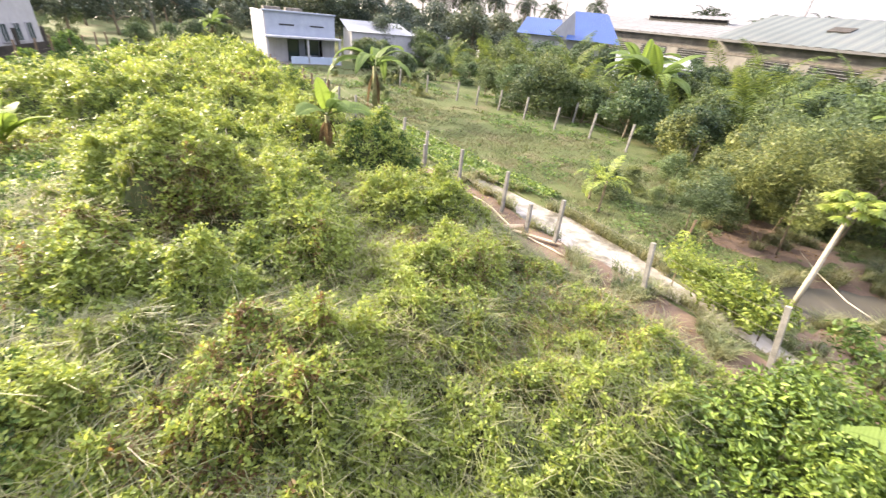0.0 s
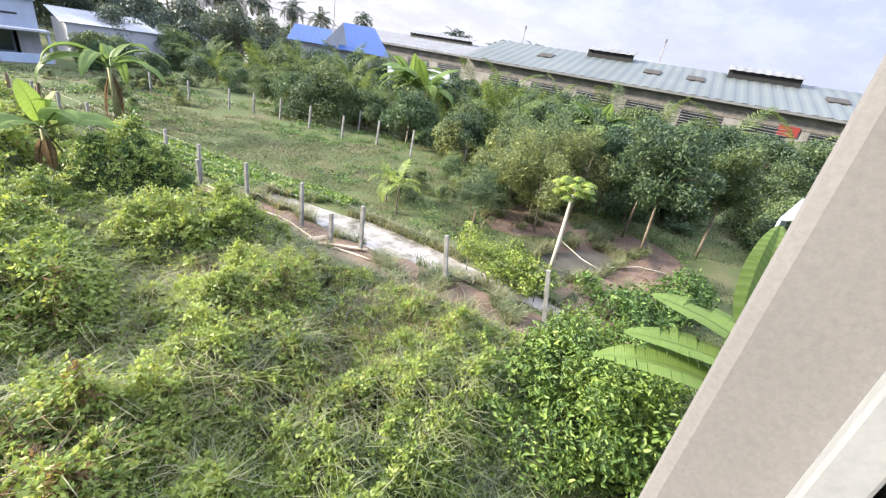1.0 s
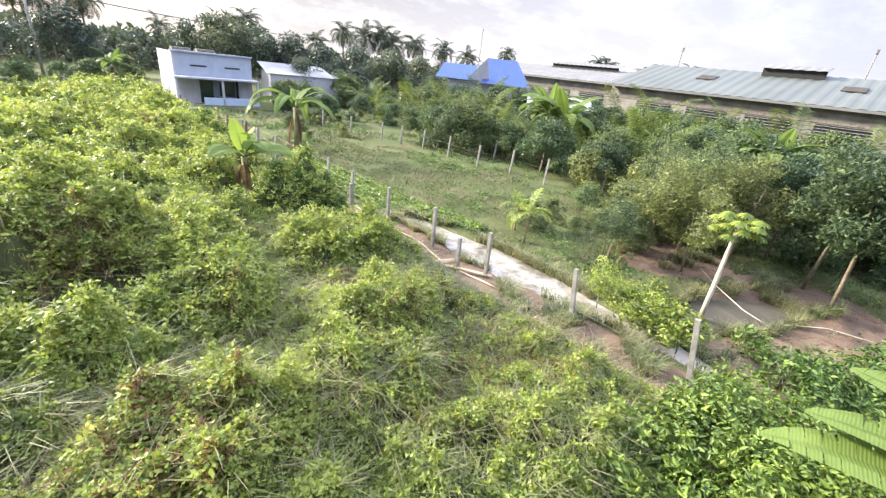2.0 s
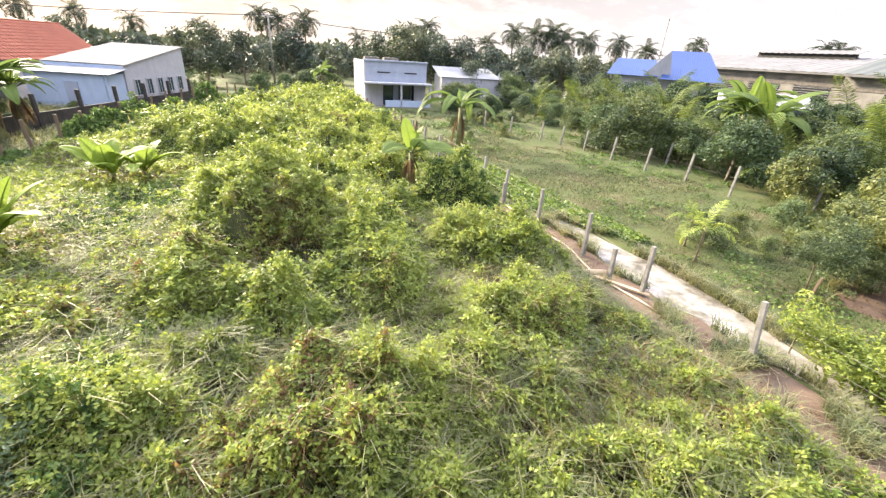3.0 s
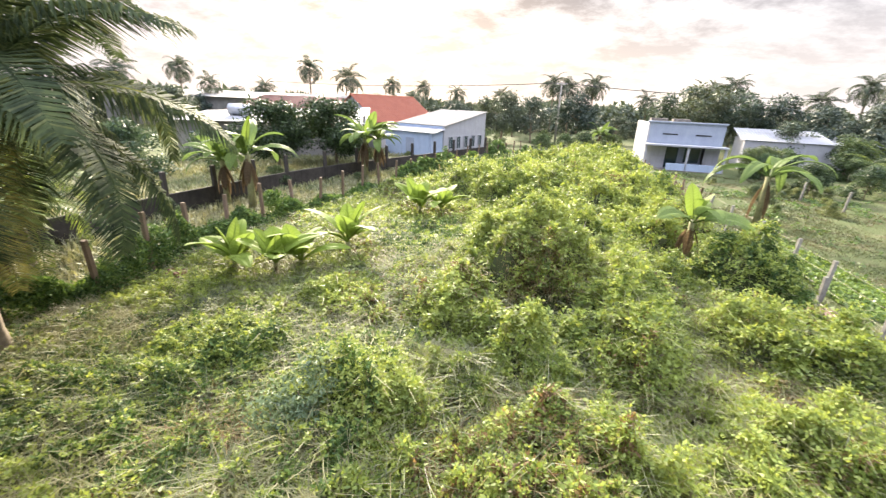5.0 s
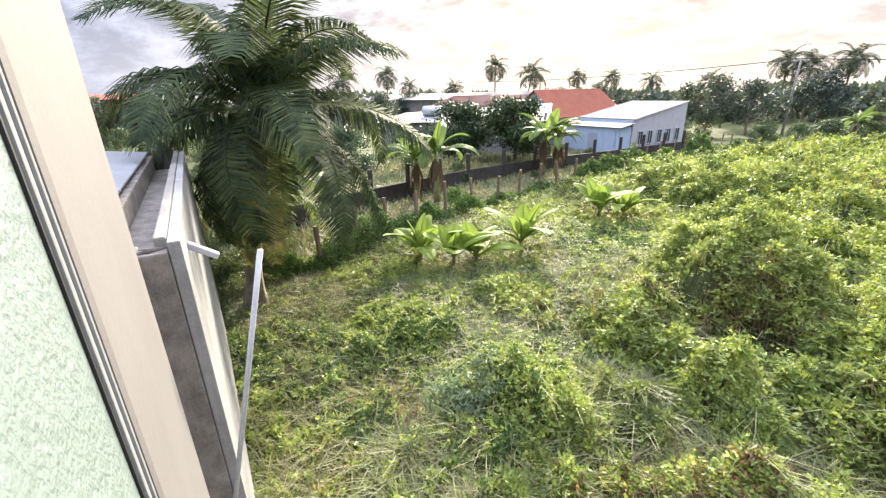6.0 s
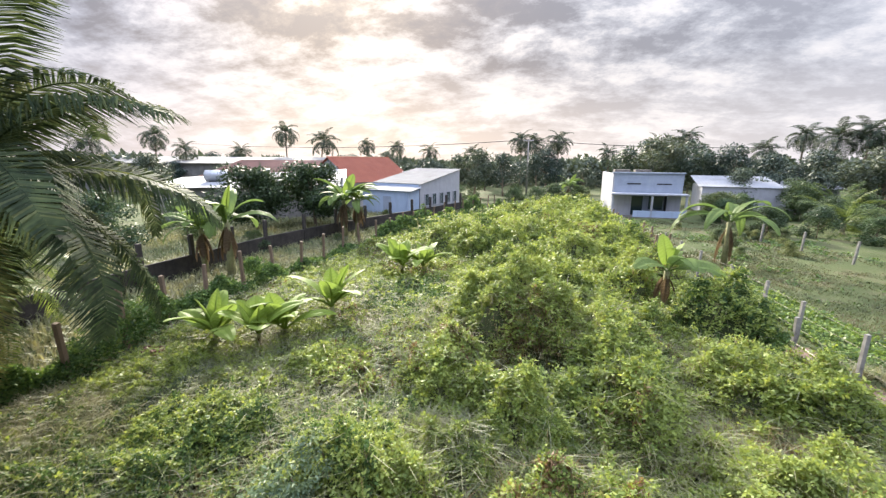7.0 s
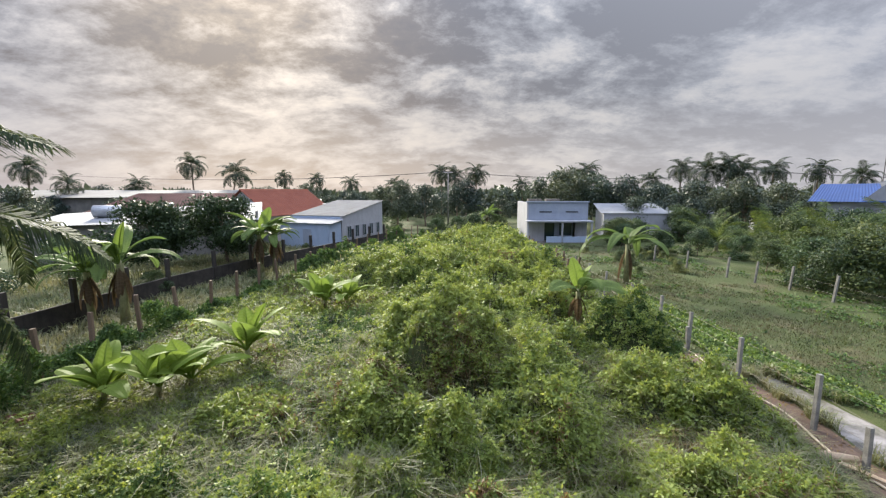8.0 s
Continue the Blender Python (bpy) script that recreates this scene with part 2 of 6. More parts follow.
def banana_material(name, c1, c2, rib):
    m, n, l, b = material(name, 0.55, 0, 0.2)
    w = n.new("ShaderNodeTexWave")
    w.bands_direction = "X"
    w.inputs["Scale"].default_value, w.inputs["Distortion"].default_value = 9.0, 0.6
    co = n.new("ShaderNodeTexCoord")
    l.new(co.outputs["Object"], w.inputs["Vector"])
    f = noise_node(n, l, 1.3, 4, 0.6)
    col = ramp(n, l, f, [(0.3, c1), (0.7, c2)])
    col = blend(n, l, 0.18, col, ramp(n, l, w.outputs["Fac"], [(0.3, c1), (0.9, rib)]))
    l.new(col, b.inputs["Base Color"])
    bump(n, l, b, w.outputs["Fac"], 0.3, 0.01)
    tr = n.new("ShaderNodeBsdfTranslucent")
    l.new(col, tr.inputs["Color"])
    mix = n.new("ShaderNodeMixShader")
    mix.inputs[0].default_value = 0.45
    l.new(b.outputs[0], mix.inputs[1])
    l.new(tr.outputs[0], mix.inputs[2])
    l.new(mix.outputs[0], n["Material Output"].inputs["Surface"])
    return m


MAT["banana"] = banana_material("banana_leaf", (0.101, 0.16, 0.035), (0.164, 0.234, 0.06), (0.265, 0.32, 0.13))
MAT["banana_new"] = banana_material("young_banana_leaf", (0.16, 0.238, 0.03), (0.227, 0.312, 0.055), (0.319, 0.353, 0.119))
MAT["banana_dead"] = banana_material("dead_banana_leaf", (0.08, 0.055, 0.03), (0.16, 0.11, 0.06), (0.22, 0.16, 0.09))
MAT["banana_stem"] = plain("banana_stem", (0.16, 0.17, 0.07), (0.34, 0.33, 0.16), 5, 0.6, stain=(0.13, 0.08, 0.04))
MAT["bark"] = plain("bark", (0.1, 0.075, 0.05), (0.26, 0.21, 0.15), 6, 0.9, 0.6)
MAT["pale_bark"] = plain("pale_bark", (0.36, 0.32, 0.24), (0.55, 0.5, 0.4), 7, 0.85, 0.4, stain=(0.2, 0.17, 0.12))
MAT["post"] = plain("post_concrete", (0.13, 0.125, 0.11), (0.33, 0.315, 0.28), 3, 0.9, 0.5, stain=(0.045, 0.042, 0.034))
MAT["concrete"] = plain("bare_concrete", (0.095, 0.085, 0.076), (0.273, 0.245, 0.217), 3.5, 0.9, 0.5, stain=(0.089, 0.08, 0.071))
MAT["dark_wall"] = plain("mossy_wall", (0.023, 0.021, 0.018), (0.065, 0.055, 0.046), 1.6, 0.95, 0.5, stain=(0.013, 0.014, 0.01))
MAT["white_wall"] = plain("white_paint", (0.37, 0.37, 0.395), (0.46, 0.46, 0.48), 1.2, 0.75, 0.15, stain=(0.31, 0.31, 0.31))
MAT["old_white"] = plain("worn_white_paint", (0.221, 0.217, 0.213), (0.328, 0.324, 0.316), 2.5, 0.85, 0.4, stain=(0.164, 0.156, 0.143))
MAT["grey_wall"] = plain("weathered_blue_grey_paint", (0.28, 0.32, 0.39), (0.37, 0.41, 0.48), 0.9, 0.8, 0.15, stain=(0.36, 0.39, 0.44))
MAT["blue_wall"] = plain("pale_blue_paint", (0.36, 0.45, 0.58), (0.44, 0.52, 0.64), 1.0, 0.8, 0.15, stain=(0.3, 0.36, 0.45))
MAT["beige_wall"] = plain("beige_plaster", (0.133, 0.125, 0.123), (0.167, 0.158, 0.156), 1.1, 0.8, 0.06, 90)
MAT["grey_plaster"] = plain("rough_plaster", (0.14, 0.132, 0.12), (0.3, 0.285, 0.26), 0.7, 0.9, 0.5, 30, stain=(0.13, 0.12, 0.11))
MAT["dirt"] = plain("bare_earth", (0.08, 0.051, 0.035), (0.176, 0.121, 0.086), 0.8, 0.95, 0.6, 14, space="Object")
MAT["sheet_white"] = plain("white_sheet_roof", (0.238, 0.246, 0.26), (0.308, 0.317, 0.33), 0.4, 0.75, 0.05, stain=(0.194, 0.189, 0.18))
MAT["sheet_grey"] = plain("grey_sheet_roof", (0.13, 0.13, 0.13), (0.19, 0.19, 0.187), 0.4, 0.85, 0.05, stain=(0.1, 0.088, 0.077))
MAT["sheet_green"] = plain("faded_green_sheet_roof", (0.068, 0.08, 0.074), (0.096, 0.11, 0.102), 0.12, 0.6, 0.05, 8, stain=(0.1, 0.1, 0.088))
MAT["sheet_blue"] = plain("blue_sheet_roof", (0.018, 0.06, 0.2), (0.028, 0.08, 0.26), 0.5, 0.45, 0.05)
MAT["sheet_brown"] = plain("rusty_brown_roof", (0.09, 0.04, 0.03), (0.16, 0.075, 0.055), 0.6, 0.8, 0.2)
MAT["tile_red"] = plain("orange_roof_tile", (0.25, 0.068, 0.036), (0.33, 0.1, 0.053), 0.8, 0.7, 0.2)
MAT["dark_glass"] = material("dark_glass", 0.12, 0, 0.6)[0]
MAT["dark_glass"].node_tree.nodes["Principled BSDF"].inputs["Base Color"].default_value = (0.035, 0.06, 0.06, 1)
MAT["wood"] = plain("weathered_wood", (0.12, 0.08, 0.051), (0.225, 0.16, 0.111), 4, 0.85, 0.4, stretch=(1, 1, 0.1))
MAT["log"] = plain("cut_log", (0.36, 0.26, 0.16), (0.52, 0.4, 0.27), 5, 0.85, 0.4)
MAT["hose"] = plain("pale_hose", (0.45, 0.36, 0.24), (0.6, 0.5, 0.36), 3, 0.6, 0.1)
MAT["wire"] = plain("rusty_wire", (0.12, 0.1, 0.09), (0.22, 0.2, 0.18), 9, 0.6, 0.1, metal=0.6)
MAT["alu"] = plain("white_aluminium", (0.22, 0.225, 0.232), (0.27, 0.275, 0.282), 2, 0.4, 0.05)
MAT["galv"] = plain("galvanised_steel", (0.36, 0.37, 0.38), (0.5, 0.51, 0.52), 4, 0.45, 0.05, metal=0.5)
MAT["gasket"] = plain("black_rubber", (0.012, 0.012, 0.012), (0.025, 0.025, 0.025), 4, 0.6, 0.05)
MAT["red_paint"] = plain("red_paint", (0.2, 0.03, 0.025), (0.26, 0.04, 0.03), 1, 0.6, 0.1)
MAT["brick"] = plain("old_brick", (0.15, 0.08, 0.055), (0.27, 0.14, 0.09), 5, 0.9, 0.4, stain=(0.1, 0.07, 0.05))

m_, n_, l_, b_ = material("frosted_glass", 0.35, 0, 0.5)
b_.inputs["Base Color"].default_value = (0.55, 0.66, 0.64, 1)
b_.inputs["Transmission Weight"].default_value = 0.75
bump(n_, l_, b_, noise_node(n_, l_, 45, 3), 0.6, 0.02)
MAT["frosted"] = m_

m_, n_, l_, b_ = material("muddy_water_reflection", 0.06, 0, 0.5)
# Milky mud blotches; sky and plant reflections are painted in as pale and dark.
l_.new(ramp(n_, l_, noise_node(n_, l_, 1.4, 6, 0.65, "World"), [(0.36, (0.1, 0.09, 0.07)), (0.5, (0.24, 0.22, 0.19)), (0.62, (0.36, 0.33, 0.3))]), b_.inputs["Base Color"])
bump(n_, l_, b_, noise_node(n_, l_, 5, 3), 0.06, 0.01)
MAT["water"] = m_
m_, n_, l_, b_ = material("brown_water", 0.05, 0, 0.6)
b_.inputs["Base Color"].default_value = (0.085, 0.078, 0.066, 1)
bump(n_, l_, b_, noise_node(n_, l_, 5, 3), 0.08, 0.01)
MAT["pond"] = m_

# Ground: earth, thin turf and bare patches, at two scales.
m_, n_, l_, b_ = material("ground_soil", 0.95, 0, 0.2)
f1, f2, f3 = noise_node(n_, l_, 0.35, 6, 0.65), noise_node(n_, l_, 3.0, 6, 0.7), noise_node(n_, l_, 30, 3)
c_ = ramp(n_, l_, f1, [(0.38, (0.05, 0.078, 0.022)), (0.52, (0.075, 0.1, 0.032)), (0.66, (0.125, 0.108, 0.058))])
c_ = blend(n_, l_, ramp(n_, l_, f2, [(0.45, (0, 0, 0)), (0.7, (0.7, 0.7, 0.7))]), c_, (0.06, 0.085, 0.022))
c_ = blend(n_, l_, 0.25, c_, ramp(n_, l_, f3, [(0.3, (0.03, 0.028, 0.012)), (0.7, (0.15, 0.125, 0.075))]))
l_.new(c_, b_.inputs["Base Color"])
bump(n_, l_, b_, f3, 0.7, 0.04)
MAT["ground"] = m_
# Undergrowth kept dark: the shade between creeper clumps is in this colour.
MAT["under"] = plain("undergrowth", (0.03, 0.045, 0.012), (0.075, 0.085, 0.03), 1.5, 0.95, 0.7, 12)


# ---- building helpers ----
def link_mesh(name, me, mat, parent=None, label=""):
    if mat is not None:
        me.materials.append(mat)
    ob = new(name, me)
    if parent:
        ob.parent = parent
    if label:
        ob["label"] = label
    return ob


def part(name, bm, mat, parent=None, label="", smooth=False):
    me = bpy.data.meshes.new(name)
    bmesh.ops.recalc_face_normals(bm, faces=bm.faces)
    bm.to_mesh(me)
    bm.free()
    if smooth:
        me.polygons.foreach_set("use_smooth", [True] * len(me.polygons))
    return link_mesh(name, me, mat, parent, label)


def quads(name, v, mat, parent=None, label="", faces=None, smooth=False):
    """A mesh of many four-cornered faces out of arrays; without faces every four points in turn are one."""
    v = np.asarray(v, np.float32).reshape(-1, 3)
    f = np.arange(len(v), dtype=np.int32).reshape(-1, 4) if faces is None else np.asarray(faces, np.int32)
    me = bpy.data.meshes.new(name)
    me.vertices.add(len(v))
    me.vertices.foreach_set("co", v.ravel())
    me.loops.add(f.size)
    me.loops.foreach_set("vertex_index", f.ravel())
    me.polygons.add(len(f))
    me.polygons.foreach_set("loop_start", np.arange(0, f.size, 4, dtype=np.int32))
    if smooth:
        me.polygons.foreach_set("use_smooth", np.ones(len(f), bool))
    me.update(calc_edges=True)
    return link_mesh(name, me, mat, parent, label)


def thing(name, m, label, category, group="", kind=""):
    ob = new(name)
    ob.matrix_basis = m
    return tagged(ob, label, category, group, kind)


def box(bm, x0, y0, z0, x1, y1, z1, bevel=0.0):
    r = bmesh.ops.create_cube(bm, size=1, matrix=Matrix.LocRotScale(((x0 + x1) / 2, (y0 + y1) / 2, (z0 + z1) / 2), None, (abs(x1 - x0), abs(y1 - y0), abs(z1 - z0))))
    if bevel:
        es = list({e for v in r["verts"] for e in v.link_edges})
        bmesh.ops.bevel(bm, geom=es, offset=bevel, segments=2, affect="EDGES", profile=0.6)
    return bm


def boxed(x0, y0, z0, x1, y1, z1, bevel=0.0):
    return box(bmesh.new(), x0, y0, z0, x1, y1, z1, bevel)


def tube(bm, pts, radii, sides=8, cap=True):
    """A round bar along points."""
    pts = [Vector(p) for p in pts]
    if isinstance(radii, (int, float)):
        radii = [radii] * len(pts)
    rings = []
    for i, p in enumerate(pts):
        d = (pts[min(i + 1, len(pts) - 1)] - pts[max(i - 1, 0)]).normalized()
        q = d.to_track_quat("Z", "Y")
        rings.append([bm.verts.new(p + q @ Vector((radii[i] * math.cos(a), radii[i] * math.sin(a), 0))) for a in (2 * math.pi * k / sides for k in range(sides))])
    for a, b in zip(rings, rings[1:]):
        for k in range(sides):
            bm.faces.new((a[k], a[(k + 1) % sides], b[(k + 1) % sides], b[k]))
    if cap:
        bm.faces.new(rings[0][::-1])
        bm.faces.new(rings[-1])
    return bm


def corrugated(bm, a, b, c, d, ribs, depth=0.03, thick=0.02):
    """A ribbed sheet over four corners: ribs run from side a-b to side d-c."""
    a, b, c, d = (Vector(p) for p in (a, b, c, d))
    nrm = (b - a).cross(d - a).normalized()
    if nrm.z < 0:
        nrm = -nrm
    top, low = [], []
    n = ribs * 4
    for i in range(n + 1):
        u = i / n
        off = nrm * (depth if i % 4 in (1, 2) else 0.0)
        p, q = a.lerp(b, u) + off, d.lerp(c, u) + off
        top.append((bm.verts.new(p), bm.verts.new(q)))
        low.append((bm.verts.new(p - nrm * thick), bm.verts.new(q - nrm * thick)))
    for i in range(n):
        bm.faces.new((top[i][0], top[i + 1][0], top[i + 1][1], top[i][1]))
        bm.faces.new((low[i][0], low[i][1], low[i + 1][1], low[i + 1][0]))
        bm.faces.new((top[i][0], low[i][0], low[i + 1][0], top[i + 1][0]))
        bm.faces.new((top[i][1], top[i + 1][1], low[i + 1][1], low[i][1]))
    for i in (0, n):
        bm.faces.new((top[i][0], top[i][1], low[i][1], low[i][0]))
    return bm


def prism(bm, pts, y0, y1):
    """An outline in x and z, drawn out along y."""
    a = [bm.verts.new((x, y0, z)) for x, z in pts]
    b = [bm.verts.new((x, y1, z)) for x, z in pts]
    bm.faces.new(a)
    bm.faces.new(b[::-1])
    for i in range(len(pts)):
        j = (i + 1) % len(pts)
        bm.faces.new((a[i], b[i], b[j], a[j]))
    return bm


def lattice(seed, size=256):
    return np.random.default_rng(seed).random((size, size))


LAT = [lattice(s) for s in range(4)]


def vnoise(x, y, scale, k=0):
    """Smooth value noise from 0 to 1, for arrays."""
    g = LAT[k]
    u, v = np.asarray(x) * scale + 100, np.asarray(y) * scale + 100
    iu, iv = np.floor(u).astype(int), np.floor(v).astype(int)
    fu, fv = u - iu, v - iv
    fu, fv = fu * fu * (3 - 2 * fu), fv * fv * (3 - 2 * fv)
    at = lambda a, b: g[a % 256, b % 256]
    return (at(iu, iv) * (1 - fu) + at(iu + 1, iv) * fu) * (1 - fv) + (at(iu, iv + 1) * (1 - fu) + at(iu + 1, iv + 1) * fu) * fv


def unit(a):
    return a / np.maximum(np.linalg.norm(a, axis=-1, keepdims=True), 1e-9)


def leaf_quads(p, out, length, ratio=0.5, spread=0.8, gen=rng, fold=0.15):
    """A small folded leaf at each point p, pointing about along out. Returns corner points, four a leaf."""
    n = len(p)
    k = unit(unit(out) + spread * 0.75 * gen.normal(size=(n, 3)))
    d = unit(np.cross(k, gen.normal(size=(n, 3))) + 0.25 * unit(out))
    s = unit(np.cross(d, k))
    k = np.cross(s, d)
    L = np.broadcast_to(np.asarray(length, float).reshape(-1, 1), (n, 1))
    W = L * ratio * 0.5
    mid = p + d * L * 0.45 - k * L * fold
    return np.stack([p, mid + s * W, p + d * L - k * L * fold * 0.6, mid - s * W], 1)


def broad_leaves(p, out, length, ratio=0.5, spread=0.8, gen=rng):
    """Rounder leaves for bushes seen close: two faces either side of the midrib; returns points and faces."""
    n = len(p)
    k = unit(unit(out) + spread * 0.75 * gen.normal(size=(n, 3)))
    d = unit(np.cross(k, gen.normal(size=(n, 3))) + 0.25 * unit(out))
    s = unit(np.cross(d, k))
    k = np.cross(s, d)
    L = np.asarray(length, float).reshape(-1, 1)
    W = L * ratio * 0.5
    a, b, tip = p + d * L * 0.28 - k * L * 0.02, p + d * L * 0.68 - k * L * 0.08, p + d * L - k * L * 0.25
    v = np.stack([p, a + s * W * 0.9 + k * W * 0.5, b + s * W * 0.85 + k * W * 0.4, tip, b - s * W * 0.85 + k * W * 0.4, a - s * W * 0.9 + k * W * 0.5], 1)
    i = np.arange(n).reshape(-1, 1) * 6
    return v.reshape(-1, 3), np.concatenate([i + [[0, 1, 2, 3]], i + [[0, 3, 4, 5]]], 1).reshape(-1, 4)


def blade_quads(p, height, width, lean, gen=rng):
    """Bent grass blades: two faces each; returns points and faces."""
    n = len(p)
    a = gen.random(n) * 2 * np.pi
    out = np.stack([np.cos(a), np.sin(a), np.zeros(n)], 1)
    side = np.stack([-np.sin(a), np.cos(a), np.zeros(n)], 1)
    h = height.reshape(-1, 1)
    w = (width * np.ones(n)).reshape(-1, 1)
    ln = (lean * (0.4 + gen.random(n))).reshape(-1, 1)
    up = np.array([[0, 0, 1.0]])
    m = p + up * h * 0.62 + out * h * ln * 0.3
    t = p + up * h * (1 - 0.25 * ln) + out * h * ln
    v = np.stack([p - side * w, p + side * w, m + side * w * 0.8, m - side * w * 0.8, t + side * w * 0.1, t - side * w * 0.1], 1)
    b = np.arange(n).reshape(-1, 1) * 6
    f = np.concatenate([b + [[0, 1, 2, 3]], b + [[3, 2, 4, 5]]], 1).reshape(-1, 4)
    return v.reshape(-1, 3), f

# ---- ground and water ----
def ditch_depth(x, y):
    """How deep the ground lies under its level, in the ditch and the pond."""
    mid = np.interp(y, [1.5, 3.5, 6.0, 10.0, 14.6], [10.6, 11.2, 10.95, 11.1, 10.8])
    half = np.interp(y, [1.5, 3.5, 6.0, 10.0, 14.6], [0.3, 0.4, 0.66, 0.9, 0.35])
    wob = 0.25 * (vnoise(x, y, 1.1, 1) - 0.5)
    a = np.clip(1.25 - np.abs(x - mid + wob) / np.maximum(half, 0.05), 0, 1) * np.clip((y - 1.5) / 0.8, 0, 1) * np.clip((14.8 - y) / 0.8, 0, 1)
    b = np.clip(1.3 - np.hypot((x - 14.9) / 2.0, (y - 2.9 + 0.3 * (x - 14.9)) / 1.0) + wob, 0, 1)
    return 0.5 * np.maximum(a, b)


def mud_bank(x, y):
    """Raised bare soil round the pond."""
    r = np.hypot((x - 14.9) / 3.4, (y - 2.9 + 0.3 * (x - 14.9)) / 1.9)
    return 0.25 * np.exp(-((r - 1.05) / 0.28) ** 2) * np.clip((x - 12.6) / 1.2, 0, 1) * vnoise(x, y, 1.3, 0) + 0.1 * (vnoise(x, y, 3.2, 2) - 0.5) * np.exp(-((r / 1.8) ** 4))


def ground_height(x, y):
    x, y = np.asarray(x, float), np.asarray(y, float)
    near = np.exp(-((x / 60) ** 4) - ((y / 70) ** 4))
    return near * (0.14 * (vnoise(x, y, 0.5, 0) - 0.5) + 0.05 * (vnoise(x, y, 1.7, 2) - 0.5)) - ditch_depth(x, y) + mud_bank(x, y)


def spaced(fine0, fine1, step, far):
    mid = np.arange(fine0, fine1 + step / 2, step)
    steps = step * 1.25 ** np.arange(1, 34)
    tail = np.cumsum(steps)
    tail = tail[tail < far]
    return np.concatenate([fine0 - np.append(tail, far)[::-1], mid, fine1 + np.append(tail, far)])


def sheet(name, xs, ys, height, mat):
    gx, gy = np.meshgrid(xs, ys)
    v = np.stack([gx, gy, height(gx, gy)], -1).reshape(-1, 3)
    i = np.arange(len(ys) - 1)[:, None] * len(xs) + np.arange(len(xs) - 1)[None]
    f = np.stack([i, i + 1, i + 1 + len(xs), i + len(xs)], -1).reshape(-1, 4)
    return quads(name, v, mat, faces=f, smooth=True)


ground = sheet("ground", spaced(-22, 26, 0.22, 1500), spaced(-4, 48, 0.26, 1500), ground_height, MAT["ground"])
tagged(ground, "damp brown soil with thin short grass", "ground", kind="structure")


def water_sheet(x0, x1, y0, y1, label, mat="water"):
    ob = sheet("water", np.linspace(x0, x1, 12), np.linspace(y0, y1, 20), lambda x, y: 0 * x - 0.13, MAT[mat])
    tagged(ob, label, "water", kind="structure")


water_sheet(9.7, 12.4, 1.6, 14.8, "still muddy water in a narrow ditch")
water_sheet(12.41, 17.6, 0.6, 5.2, "still brown water in a small pond", "pond")


def bare_patch(x, y):
    """Where the soil lies bare: round the pond and along the fence."""
    a = np.exp(-(np.hypot((x - 16.5) / 3.4, (y - 1.4) / 2.4) ** 4))
    b = np.exp(-((x - 9.5) / 0.75) ** 2) * np.clip((18 - y) / 3, 0, 1) * (y > 1)
    c = np.exp(-(np.hypot((x - 12.0) / 1.8, (y - 1.2) / 1.6) ** 4))
    d = np.exp(-(np.hypot((x - 17.4) / 2.6, (y - 5.6) / 2.0) ** 4))
    return np.clip(np.maximum(np.maximum(a, b), np.maximum(c, 0.9 * d)) + 0.5 * (vnoise(x, y, 0.9, 3) - 0.5), 0, 1)


def bare_skin():
    xs, ys = np.arange(8.6, 21.5, 0.2), np.arange(-1.6, 18, 0.2)
    gx, gy = np.meshgrid(xs, ys)
    z = ground_height(gx, gy) + 0.012
    v = np.stack([gx, gy, z], -1).reshape(-1, 3)
    i = (np.arange(len(ys) - 1)[:, None] * len(xs) + np.arange(len(xs) - 1)[None]).ravel()
    keep = bare_patch(gx[:-1, :-1] + 0.1, gy[:-1, :-1] + 0.1).ravel() > 0.42
    i = i[keep]
    f = np.stack([i, i + 1, i + 1 + len(xs), i + len(xs)], -1)
    tagged(quads("bare_soil", v, MAT["dirt"], faces=f, smooth=True), "trodden bare reddish brown soil by the pond", "soil", kind="structure")


bare_skin()

